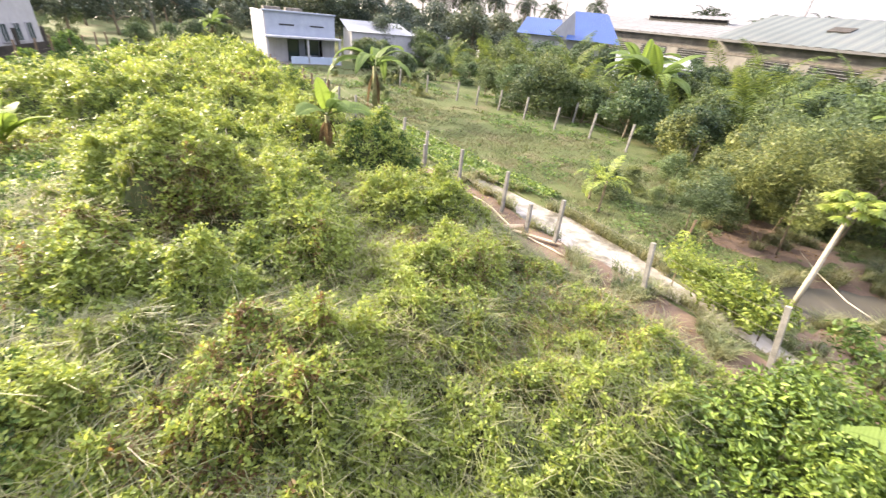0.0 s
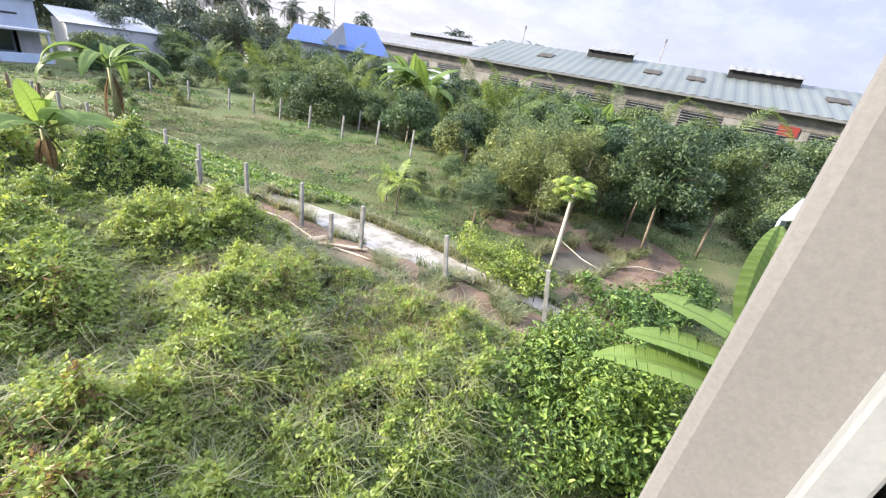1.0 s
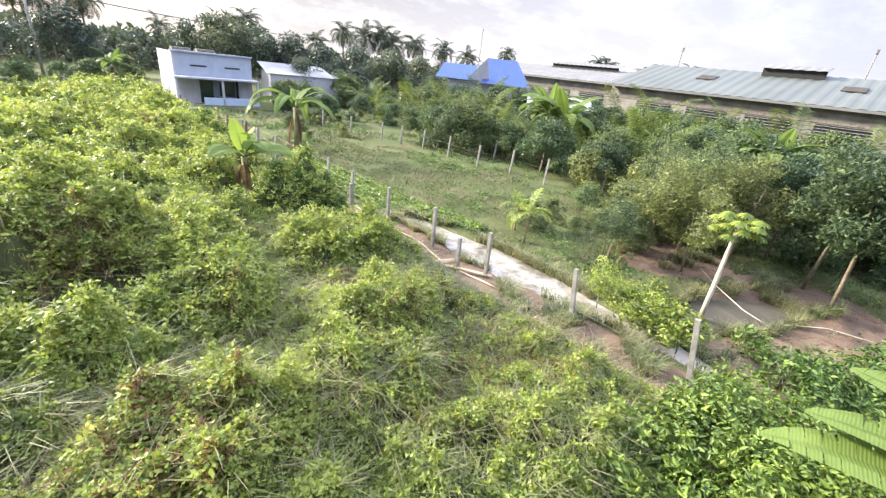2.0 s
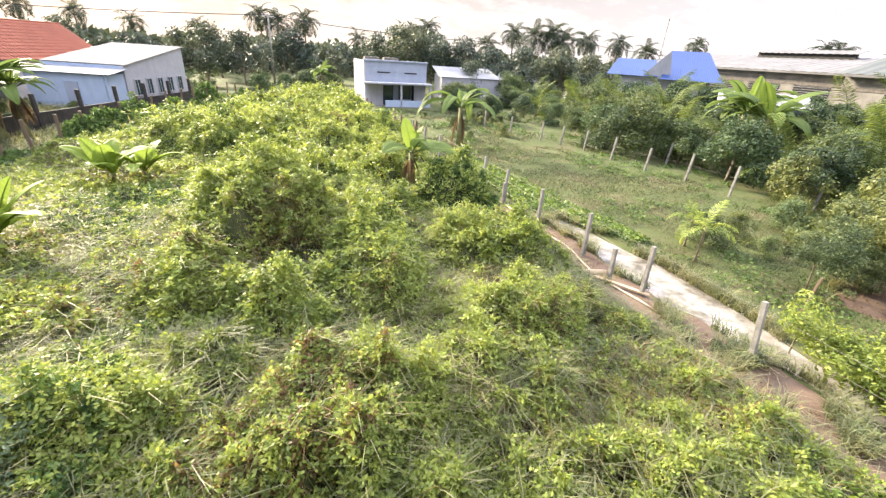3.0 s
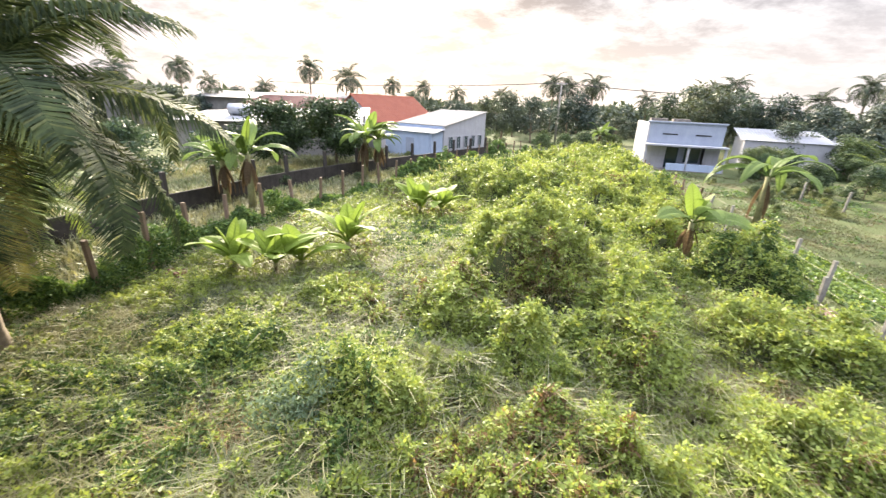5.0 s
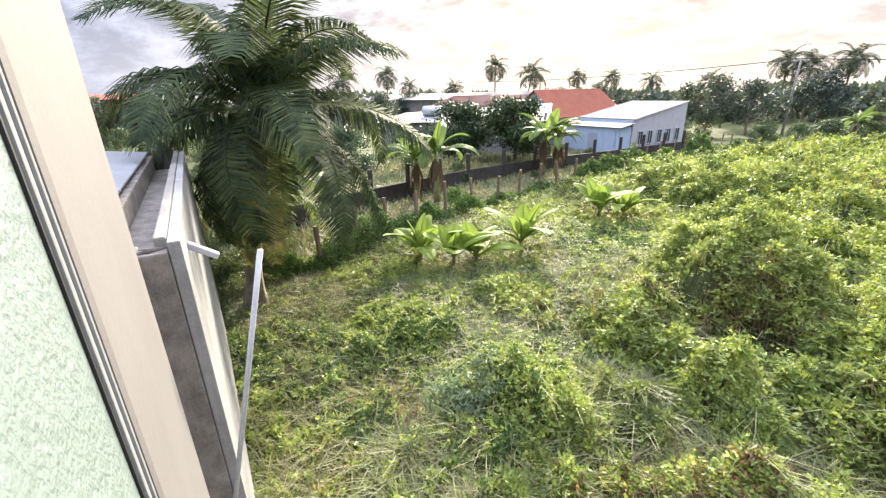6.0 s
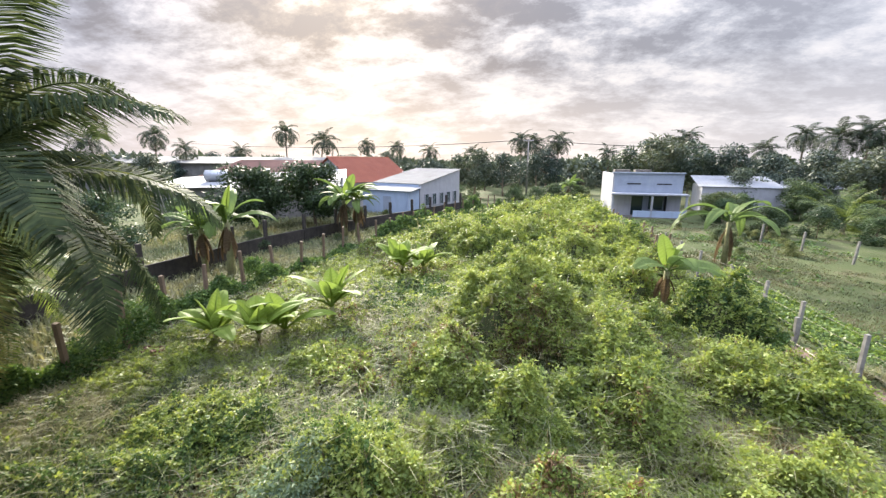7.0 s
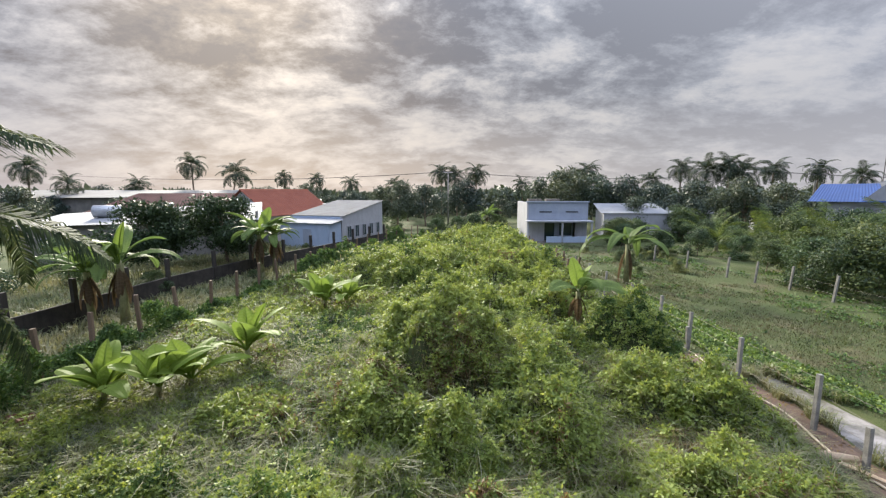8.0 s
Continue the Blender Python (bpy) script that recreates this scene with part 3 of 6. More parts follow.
# ---- the overgrown plot ----
# Mounds of creepers: x, y, half widths, height.
MOUNDS = [
    (0.0, 13.5, 2.1, 1.8, 1.85), (2.4, 10.6, 1.0, 1.9, 0.8), (2.9, 12.6, 1.0, 1.6, 0.7), (-1.6, 10.9, 0.8, 1.6, 0.4), (0.4, 9.6, 1.2, 1.2, 0.45), (6.4, 11.6, 1.7, 1.4, 0.45),
    (6.9, 16.0, 1.5, 1.5, 1.5), (3.9, 15.8, 1.4, 1.4, 0.5), (1.6, 17.6, 2.2, 1.5, 0.9), (4.2, 19.5, 1.8, 1.6, 1.15), (0.4, 21.5, 2.0, 1.6, 0.9),
    (2.6, 24.0, 2.3, 2.0, 1.0), (6.2, 24.0, 2.0, 2.2, 0.7), (-2.2, 25.5, 2.1, 1.5, 1.3), (-4.0, 28.0, 2.2, 1.5, 1.0), (0.5, 28.5, 2.3, 1.9, 1.2),
    (4.2, 29.5, 2.4, 2.2, 1.0), (7.4, 31.0, 2.0, 2.6, 0.8), (2.4, 35.0, 2.8, 2.4, 1.0), (6.2, 37.5, 2.6, 2.6, 1.0), (-1.4, 34.0, 2.2, 2.4, 0.9),
    (3.4, 43.0, 3.4, 3.0, 0.9), (8.0, 45.0, 2.6, 3.0, 0.8), (0.0, 41.5, 2.5, 2.5, 0.7), (5.0, 50.0, 4.0, 3.0, 0.9), (-5.8, 32.5, 1.5, 2.0, 0.5),
    (-2.9, 7.3, 1.2, 1.0, 0.5), (1.0, 6.2, 1.6, 1.1, 0.45), (4.6, 7.4, 1.6, 1.4, 0.3), (-6.9, 8.0, 1.4, 1.2, 0.4), (-5.2, 11.6, 1.2, 0.9, 0.3),
]


def plot_left(y):
    return np.interp(y, [0, 6, 9.5, 14.6, 18.5, 26.6, 40, 64], [-13.4, -12.9, -11.9, -12.6, -12.0, -10.6, -7.6, 1.2])


GX, GY, STEP = -16.4, 0.6, 0.09


def canopy_table():
    """Height of the top of the weeds, on a fine net: lumps, clumps and mounds with ragged outlines."""
    x, y = np.meshgrid(np.arange(GX, 9.6, STEP), np.arange(GY, 55, STEP))
    wx, wy = x + 0.9 * (vnoise(x, y, 0.9, 0) - 0.5) + 0.5 * (vnoise(x, y, 2.2, 3) - 0.5), y + 0.9 * (vnoise(x, y, 0.9, 1) - 0.5) + 0.5 * (vnoise(x, y, 2.2, 2) - 0.5)
    share, h, top, pile = 0 * x, 0.12 + 0.4 * vnoise(x, y, 0.6, 1), 0 * x, 0 * x
    for mx, my, rx, ry, hh in MOUNDS:
        r2 = ((wx - mx) / rx) ** 2 + ((wy - my) / ry) ** 2
        one = hh * np.clip(1 - r2, 0, 1) ** 0.45 * (1 - 0.35 * np.clip(r2, 0, 1))
        top, pile = np.maximum(top, one), pile + one
        share = np.maximum(share, np.clip(3.4 - 2.8 * np.sqrt(r2), 0, 1))
    h = h + top + 0.3 * (pile - top)
    lump = np.abs(vnoise(x, y, 1.5, 3) - 0.5) * 2
    clump = vnoise(wx, wy, 3.1, 2)
    h = h + (0.65 + 0.55 * share) * (0.7 * (1 - lump) ** 1.7 + 0.65 * clump ** 1.6 - 0.22) + (0.22 + 0.16 * share) * (vnoise(x, y, 4.6, 1) - 0.25)
    low = np.clip((-2.6 - x) / 2.0, 0, 1) * np.clip((27 - y) / 3, 0, 1)
    h = h * (1 - 0.5 * low)
    edge = np.clip((8.35 + 0.7 * vnoise(x, y, 0.8, 2) - x) / 1.0, 0, 1) * np.clip((x - plot_left(y) - 0.2) / 0.6, 0, 1) * np.clip((54 - y) / 3, 0, 1) * np.clip((y - 1.4) / 1.5, 0.25, 1)
    return np.maximum(h, 0.05) * edge


CANOPY = canopy_table()


def canopy(x, y):
    u, v = np.clip((np.asarray(x, float) - GX) / STEP, 0, CANOPY.shape[1] - 2), np.clip((np.asarray(y, float) - GY) / STEP, 0, CANOPY.shape[0] - 2)
    i, j = u.astype(int), v.astype(int)
    a, b = u - i, v - j
    return (CANOPY[j, i] * (1 - a) + CANOPY[j, i + 1] * a) * (1 - b) + (CANOPY[j + 1, i] * (1 - a) + CANOPY[j + 1, i + 1] * a) * b


def canopy_slope(x, y):
    e = 0.08
    return (canopy(x + e, y) - canopy(x - e, y)) / (2 * e), (canopy(x, y + e) - canopy(x, y - e)) / (2 * e)


def mound_share(x, y):
    """How much of a place is mound rather than open grass."""
    h = 0 * np.asarray(x, float)
    for mx, my, rx, ry, hh in MOUNDS:
        h = np.maximum(h, np.clip(1.25 - np.sqrt(((x - mx) / rx) ** 2 + ((y - my) / ry) ** 2), 0, 1) * 3)
    return np.clip(h, 0, 1)


def under_shade_sheet():
    # One dark surface below the leaves, painted as the shade in their gaps.
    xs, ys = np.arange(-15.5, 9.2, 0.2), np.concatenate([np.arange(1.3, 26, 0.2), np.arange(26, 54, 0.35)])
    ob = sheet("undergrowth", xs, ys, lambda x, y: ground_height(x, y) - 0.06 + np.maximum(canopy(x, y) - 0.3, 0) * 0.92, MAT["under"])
    tagged(ob, "dark undergrowth sheet below the creepers, gap shade in its colour", "undergrowth", kind="stuff")


under_shade_sheet()


def scatter(y0, y1, per_m2, gen, x0=-15.5, x1=9.2):
    """Points over a stretch of the plot, more where the weeds stand steep."""
    n = int((x1 - x0) * (y1 - y0) * per_m2 * 2.2)
    x, y = gen.uniform(x0, x1, n), gen.uniform(y0, y1, n)
    gx, gy = canopy_slope(x, y)
    keep = (gen.random(n) < np.sqrt(1 + gx * gx + gy * gy) / 2.2) & (x > plot_left(y)) & (canopy(x, y) > 0.06)
    x, y, gx, gy = x[keep], y[keep], gx[keep], gy[keep]
    nrm = unit(np.stack([-gx, -gy, np.ones_like(gx)], 1))
    return x, y, nrm


STRETCHES = ((1.4, 9, 2300, 0.072), (9, 17, 1350, 0.09), (17, 28, 620, 0.112), (28, 53, 220, 0.18))


def creepers():
    gen = np.random.default_rng(11)
    for y0, y1, dens, size in STRETCHES:
        x, y, nrm = scatter(y0, y1, dens, gen)
        share = mound_share(x, y)
        grassy = vnoise(x, y, 0.28, 2) > 0.52
        open_air = vnoise(x, y, 3.7, 0) * 0.6 + vnoise(x, y, 1.6, 3) * 0.4
        keep = (gen.random(len(x)) < np.where(grassy, 0.6, 0.95) + 0.45 * share) & (gen.random(len(x)) < np.clip((open_air - 0.36) * 8, 0.05, 1))
        bare = (np.hypot(x - 0.2, y - 12.3) < 1.5) & (nrm[:, 1] < -0.55) & (gen.random(len(x)) < 0.6)
        keep &= ~bare
        x, y, nrm, share = x[keep], y[keep], nrm[keep], share[keep]
        deep = gen.exponential(0.1, len(x)) - 0.05
        z = ground_height(x, y) + canopy(x, y)
        p = np.stack([x, y, z], 1) - nrm * deep[:, None]
        L = size * (0.55 + 1.1 * gen.random(len(x)))
        dark = (vnoise(x, y, 0.22, 0) > 0.62) | ((x < -2.2) & (y < 10) & (vnoise(x, y, 0.5, 1) > 0.4)) | ((np.hypot(x - 6.9, y - 16.0) < 1.8))
        dry = (vnoise(x, y, 0.45, 3) + 0.5 * gen.random(len(x)) > 1.16) & ~dark | ((np.hypot((x - 0.3) / 1.7, (y - 6.2) / 1.2) < 0.45 + 0.8 * vnoise(x, y, 1.6, 1)) & (gen.random(len(x)) < 0.5))
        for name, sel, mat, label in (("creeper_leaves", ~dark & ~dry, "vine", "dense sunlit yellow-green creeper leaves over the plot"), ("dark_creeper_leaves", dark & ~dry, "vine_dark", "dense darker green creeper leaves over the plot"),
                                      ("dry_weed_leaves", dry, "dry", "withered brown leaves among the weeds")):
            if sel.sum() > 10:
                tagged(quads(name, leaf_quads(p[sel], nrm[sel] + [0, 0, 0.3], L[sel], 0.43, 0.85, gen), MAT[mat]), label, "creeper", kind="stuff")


creepers()


def sprigs():
    """Arching shoots that stand out of the creepers, each with leaves along it."""
    gen = np.random.default_rng(14)
    for y0, y1, dens, size in ((1.6, 9, 150, 0.074), (9, 17, 70, 0.095), (17, 30, 17, 0.14), (30, 53, 6, 0.21)):
        x, y, nrm = scatter(y0, y1, dens, gen)
        keep = gen.random(len(x)) < 0.35 + 0.65 * mound_share(x, y)
        x, y, nrm = x[keep], y[keep], nrm[keep]
        n, k = len(x), 9
        base = np.stack([x, y, ground_height(x, y) + canopy(x, y) - 0.05], 1)
        way = unit(nrm + 0.7 * gen.normal(size=(n, 3)) + [0, 0, 0.5])
        ln = size * 4 * (0.5 + 0.8 * gen.random(n))
        u = np.linspace(0.15, 1, k)[None, :, None]
        pts = base[:, None] + way[:, None] * ln[:, None, None] * u + np.array([0, 0, -0.4]) * ln[:, None, None] * u ** 2.2
        out = np.repeat(way, k, 0) * 0.5 + [0, 0, 0.7]
        tagged(quads("creeper_shoots", leaf_quads(pts.reshape(-1, 3), out, size * (0.7 + 0.6 * gen.random(n * k)), 0.55, 0.8, gen), MAT["vine"]), "leafy creeper shoots standing out of the weeds", "creeper", kind="stuff")


sprigs()


def grasses():
    gen = np.random.default_rng(12)
    for y0, y1, dens, h, w in ((1.4, 9, 420, 0.48, 0.0078), (9, 17, 210, 0.46, 0.0105), (17, 28, 90, 0.46, 0.016), (28, 53, 26, 0.5, 0.028)):
        x, y, nrm = scatter(y0, y1, dens, gen)
        grassy = vnoise(x, y, 0.28, 2) > 0.46
        keep = gen.random(len(x)) < np.where(grassy, 1.0, 0.35) * (1 - 0.75 * mound_share(x, y))
        x, y = x[keep], y[keep]
        z = ground_height(x, y) + np.maximum(canopy(x, y) - 0.3, 0)
        v, f = blade_quads(np.stack([x, y, z], 1), h * (0.6 + 0.8 * gen.random(len(x))), w, 1.15, gen)
        tagged(quads("tall_grass", v, MAT["grass"], faces=f), "tall arching pale green grass blades", "grass", kind="stuff")


grasses()


def dry_stalks():
    gen = np.random.default_rng(16)
    for n, cx, cy, rx, ry in ((1300, 0.3, 6.3, 1.9, 1.3), (1500, 0.2, 12.0, 1.3, 0.5), (900, -2.2, 11.9, 0.9, 0.5), (1200, 5.2, 9.5, 1.2, 0.8), (900, 4.8, 5.2, 1.2, 0.9), (700, -5.0, 6.0, 0.9, 0.8), (1500, 7.0, 5.0, 1.2, 1.6)):
        x, y = gen.normal(cx, rx * 0.6, n), gen.normal(cy, ry * 0.6, n)
        keep = (y > 2.2) & (x < 8.9)
        x, y = x[keep], y[keep]
        z = ground_height(x, y) + np.maximum(canopy(x, y) - 0.25, 0)
        v, f = blade_quads(np.stack([x, y, z], 1), 0.25 + 0.4 * gen.random(len(x)), 0.0045, 1.2, gen)
        tagged(quads("dry_stalks", v, MAT["dry"], faces=f), "dry straw-brown stalks among the weeds", "weeds", kind="stuff")


dry_stalks()


def meadow():
    """Short turf beyond the fence, with low broad-leaved weeds by the ditch."""
    gen = np.random.default_rng(13)
    for x0, x1, y0, y1, dens, h, w in ((9.2, 30, -9, 16, 260, 0.075, 0.009), (9.6, 23, 16, 30, 170, 0.085, 0.014), (9.6, 22, 30, 48, 80, 0.11, 0.024)):
        n = int((x1 - x0) * (y1 - y0) * dens)
        x, y = gen.uniform(x0, x1, n), gen.uniform(y0, y1, n)
        keep = (ditch_depth(x, y) < 0.06) & (bare_patch(x, y) < 0.4) & (vnoise(x, y, 0.8, 0) * 0.6 + vnoise(x, y, 0.27, 3) * 0.5 + 0.3 * gen.random(n) > 0.64)
        x, y = x[keep], y[keep]
        v, f = blade_quads(np.stack([x, y, ground_height(x, y)], 1), h * (0.5 + gen.random(len(x))), w, 0.8, gen)
        tagged(quads("short_grass", v, MAT["short_grass"], faces=f), "short patchy grass on damp soil", "grass", kind="stuff")
    n = 26000
    x, y = gen.uniform(10.2, 12.9, n), gen.uniform(11.5, 26, n)
    keep = (np.abs(x - np.interp(y, [12, 15, 26], [12.6, 11.3, 11.0])) < np.interp(y, [12, 15, 22, 26], [0.5, 1.3, 1.0, 0.3])) & (ditch_depth(x, y) < 0.1)
    x, y = x[keep], y[keep]
    p = np.stack([x, y, ground_height(x, y) + 0.04 + 0.14 * gen.random(len(x))], 1)
    tagged(quads("ditch_weeds", leaf_quads(p, np.tile([0, 0, 0.6], (len(p), 1)), 0.06 + 0.08 * gen.random(len(x)), 0.8, 0.8, gen), MAT["bush"]), "low broad-leaved green weeds along the wet ditch", "weeds", kind="stuff")


meadow()


def bank_grass():
    gen = np.random.default_rng(15)
    n = 150000
    x, y = gen.uniform(9.0, 18.5, n), gen.uniform(0.6, 15.5, n)
    d = ditch_depth(x, y)
    keep = (d < 0.14) & (d > 0.0) & (vnoise(x, y, 1.4, 2) > 0.33)
    keep |= (d == 0) & (bare_patch(x, y) > 0.3) & (vnoise(x, y, 1.8, 0) > 0.66)
    x, y = x[keep], y[keep]
    v, f = blade_quads(np.stack([x, y, ground_height(x, y)], 1), 0.16 + 0.36 * gen.random(len(x)), 0.01, 0.9, gen)
    tagged(quads("bank_grass", v, MAT["grass"], faces=f), "tufts of grass on the ditch banks", "grass", kind="stuff")


bank_grass()


def low_litter():
    """Fallen leaves on the bare soil, and small broad-leaved weeds in the turf."""
    gen = np.random.default_rng(17)
    n = 9000
    x, y = gen.uniform(9.0, 21, n), gen.uniform(-1.5, 15, n)
    keep = (bare_patch(x, y) > 0.35) & (ditch_depth(x, y) < 0.2) & (vnoise(x, y, 1.1, 1) > 0.38)
    x, y = x[keep], y[keep]
    p = np.stack([x, y, ground_height(x, y) + 0.02], 1)
    tagged(quads("fallen_leaves", leaf_quads(p, np.tile([0, 0, 1.0], (len(p), 1)), 0.05 + 0.08 * gen.random(len(x)), 0.5, 0.35, gen), MAT["dry"]), "fallen brown leaves on bare soil", "leaf litter", kind="stuff")
    n = 110000
    x, y = gen.uniform(9.8, 28, n), gen.uniform(-8, 46, n)
    keep = (bare_patch(x, y) < 0.4) & (ditch_depth(x, y) < 0.03) & (vnoise(x, y, 1.5, 1) * 0.6 + vnoise(x, y, 0.35, 3) * 0.5 + 0.12 * gen.random(n) > 0.74) & (x > 10.2)
    x, y = x[keep], y[keep]
    p = np.stack([x, y, ground_height(x, y) + 0.03 + 0.22 * gen.random(len(x)) * vnoise(x, y, 0.9, 2)], 1)
    tagged(quads("turf_weeds", leaf_quads(p, np.tile([0, 0, 0.8], (len(p), 1)), (0.06 + 0.09 * gen.random(len(x))) * np.interp(y, [5, 40], [0.9, 1.6]), 0.6, 0.7, gen), MAT["vine_dark"]), "small broad-leaved weeds in the short grass", "weeds", kind="stuff")


low_litter()


# ---- plants ----
def crown_points(blobs, n, gen):
    """Points spread near the skin of several round clumps, with their outward ways."""
    w = np.array([b[3] ** 2 for b in blobs])
    k = gen.choice(len(blobs), n, p=w / w.sum())
    c, r = np.array([b[:3] for b in blobs])[k], np.array([b[3] for b in blobs])[k]
    d = unit(gen.normal(size=(n, 3)))
    rad = r * (1 - 0.55 * gen.random(n) ** 1.6) * (0.85 + 0.3 * gen.random(n))
    return c + d * rad[:, None] * [1, 1, 0.85], d


def make_tree(name, height, spread, n, leaf, mat, label, seed, bark="bark", low=0.3, thick=0.07, ratio=0.45, clumps=16, category="tree", droop=0.0):
    """A tree at the origin: tapered trunk, forked limbs, a ragged crown of leaves."""
    gen = np.random.default_rng(seed)
    root = thing(name, Matrix(), label, category)
    blobs = []
    for i in range(clumps):
        a, u = gen.uniform(0, 2 * np.pi), gen.random()
        z = height * (low + (1 - low) * (0.12 + 0.78 * u))
        rad = spread * (0.25 + 0.75 * gen.random()) * np.sin(np.pi * (0.18 + 0.72 * u)) * 0.8
        if category == "shrub":
            z, rad = height * (0.06 + 0.8 * u), spread * (0.3 + 0.7 * gen.random()) * np.sin(np.pi * (0.38 + 0.55 * u)) * 0.9
        blobs.append((rad * np.cos(a), rad * np.sin(a), z, spread * gen.uniform(0.18, 0.42)))
    bm = bmesh.new()
    bend = Vector((gen.uniform(-0.1, 0.1), gen.uniform(-0.1, 0.1), 0)) * height
    top = Vector((0, 0, height * 0.75)) + bend
    fork = Vector((0, 0, height * max(low, 0.15))) + bend * 0.25
    tube(bm, [(0, 0, -0.1), fork * 0.5, fork, fork.lerp(top, 0.5), top], [thick, thick * 0.85, thick * 0.7, thick * 0.45, thick * 0.15], 7)
    part("trunk", bm, MAT[bark], root, smooth=True)
    for b in blobs[:7]:
        bm = bmesh.new()
        s = fork.lerp(top, gen.uniform(0, 0.6))
        e = Vector(b[:3])
        tube(bm, [s, s.lerp(e, 0.5) + Vector((0, 0, 0.06 * height)), e], [thick * 0.45, thick * 0.3, thick * 0.1], 5)
        part("limb", bm, MAT[bark], root, smooth=True)
    p, d = crown_points(blobs, n, gen)
    q = leaf_quads(p, d + [0, 0, -droop], leaf * (0.6 + 0.8 * gen.random(n)), ratio, 0.8, gen)
    quads("crown", q, MAT[mat], root)
    return root


def frond_mesh(length, pairs, droop, mat, gen, leaflet=0.2, width=0.026, lift=0.5, limp=0.7):
    """One feathered palm frond that grows along +x and sinks towards its tip."""
    u = np.linspace(0, 1, pairs)
    ang = lift - droop * u ** 1.3
    step = length / pairs
    x, z = np.cumsum(np.cos(ang)) * step, np.cumsum(np.sin(ang)) * step
    rach = np.stack([x, 0 * x, z], 1)
    out = []
    for side in (-1, 1):
        m = u > 0.12
        L = leaflet * length * np.sin(np.pi * (0.12 + 0.84 * u[m])) ** 0.6 * gen.uniform(0.85, 1.1, m.sum())
        p = rach[m]
        t = np.stack([np.cos(ang[m]), 0 * ang[m], np.sin(ang[m])], 1)
        sid = np.tile([0.0, side, 0.0], (m.sum(), 1))
        d1 = unit(t * 0.55 + sid + [0, 0, 0.05] + 0.07 * gen.normal(size=p.shape))
        d2 = unit(d1 + [0, 0, -limp] + 0.12 * gen.normal(size=p.shape))
        w = t * (width * length / 3.5)
        mid = p + d1 * (L * 0.5)[:, None]
        tip = mid + d2 * (L * 0.55)[:, None]
        out.append(np.stack([p - w * 0.6, p + w * 0.6, mid + w, mid - w], 1))
        out.append(np.stack([mid - w, mid + w, tip + w * 0.1, tip - w * 0.1], 1))
    k = np.arange(0, pairs, 3)
    for off in ([0, 1, 0], [0, 0, 1]):
        o = np.array(off) * 0.03 * length / 3.5
        r = rach[k]
        tap = (1.15 - k / pairs)[:, None]
        out.append(np.stack([r[:-1] - o * tap[:-1], r[1:] - o * tap[1:], r[1:] + o * tap[1:], r[:-1] + o * tap[:-1]], 1))
    v = np.concatenate(out).reshape(-1, 3)
    me_ob = quads("frond", v, mat)
    return me_ob


def make_palm(name, trunk_h, frond_len, fronds, pairs, label, seed, mat="palm", lean=(0, 0), thick=0.13, bark="bark", category="palm tree", droop=1.7, leaflet=0.2, width=0.026, limp=0.7):
    """A coconut palm at the origin with a ringed, leaning trunk and a head of fronds."""
    gen = np.random.default_rng(seed)
    root = thing(name, Matrix(), label, category)
    bm = bmesh.new()
    n = 14
    pts = [(lean[0] * (i / n) ** 1.6, lean[1] * (i / n) ** 1.6, trunk_h * i / n - 0.1 * (i == 0)) for i in range(n + 1)]
    tube(bm, pts, [thick * (1.35 - 0.6 * min(1, i / 3) + 0.06 * (i % 2)) for i in range(n + 1)], 8)
    part("trunk", bm, MAT[bark], root, smooth=True)
    head = Vector((lean[0], lean[1], trunk_h))
    kinds = []
    for k in range(4):
        kinds.append(frond_mesh(frond_len, pairs, droop * (0.7 + 0.22 * k), MAT[mat], gen, leaflet, width, limp=limp))
    for i in range(fronds):
        src = kinds[i % 4]
        ob = src if i < 4 else new("frond", src.data)
        el = 84 - 112 * (i / fronds) + gen.uniform(-8, 8)
        ob.parent = root
        ob.matrix_basis = Matrix.Translation(head) @ pose(0, 0, 0, 0, 0, i * 137.5 + gen.uniform(-12, 12)) @ pose(0, 0, 0, gen.uniform(-25, 25), -el + 28, 0)
    return root


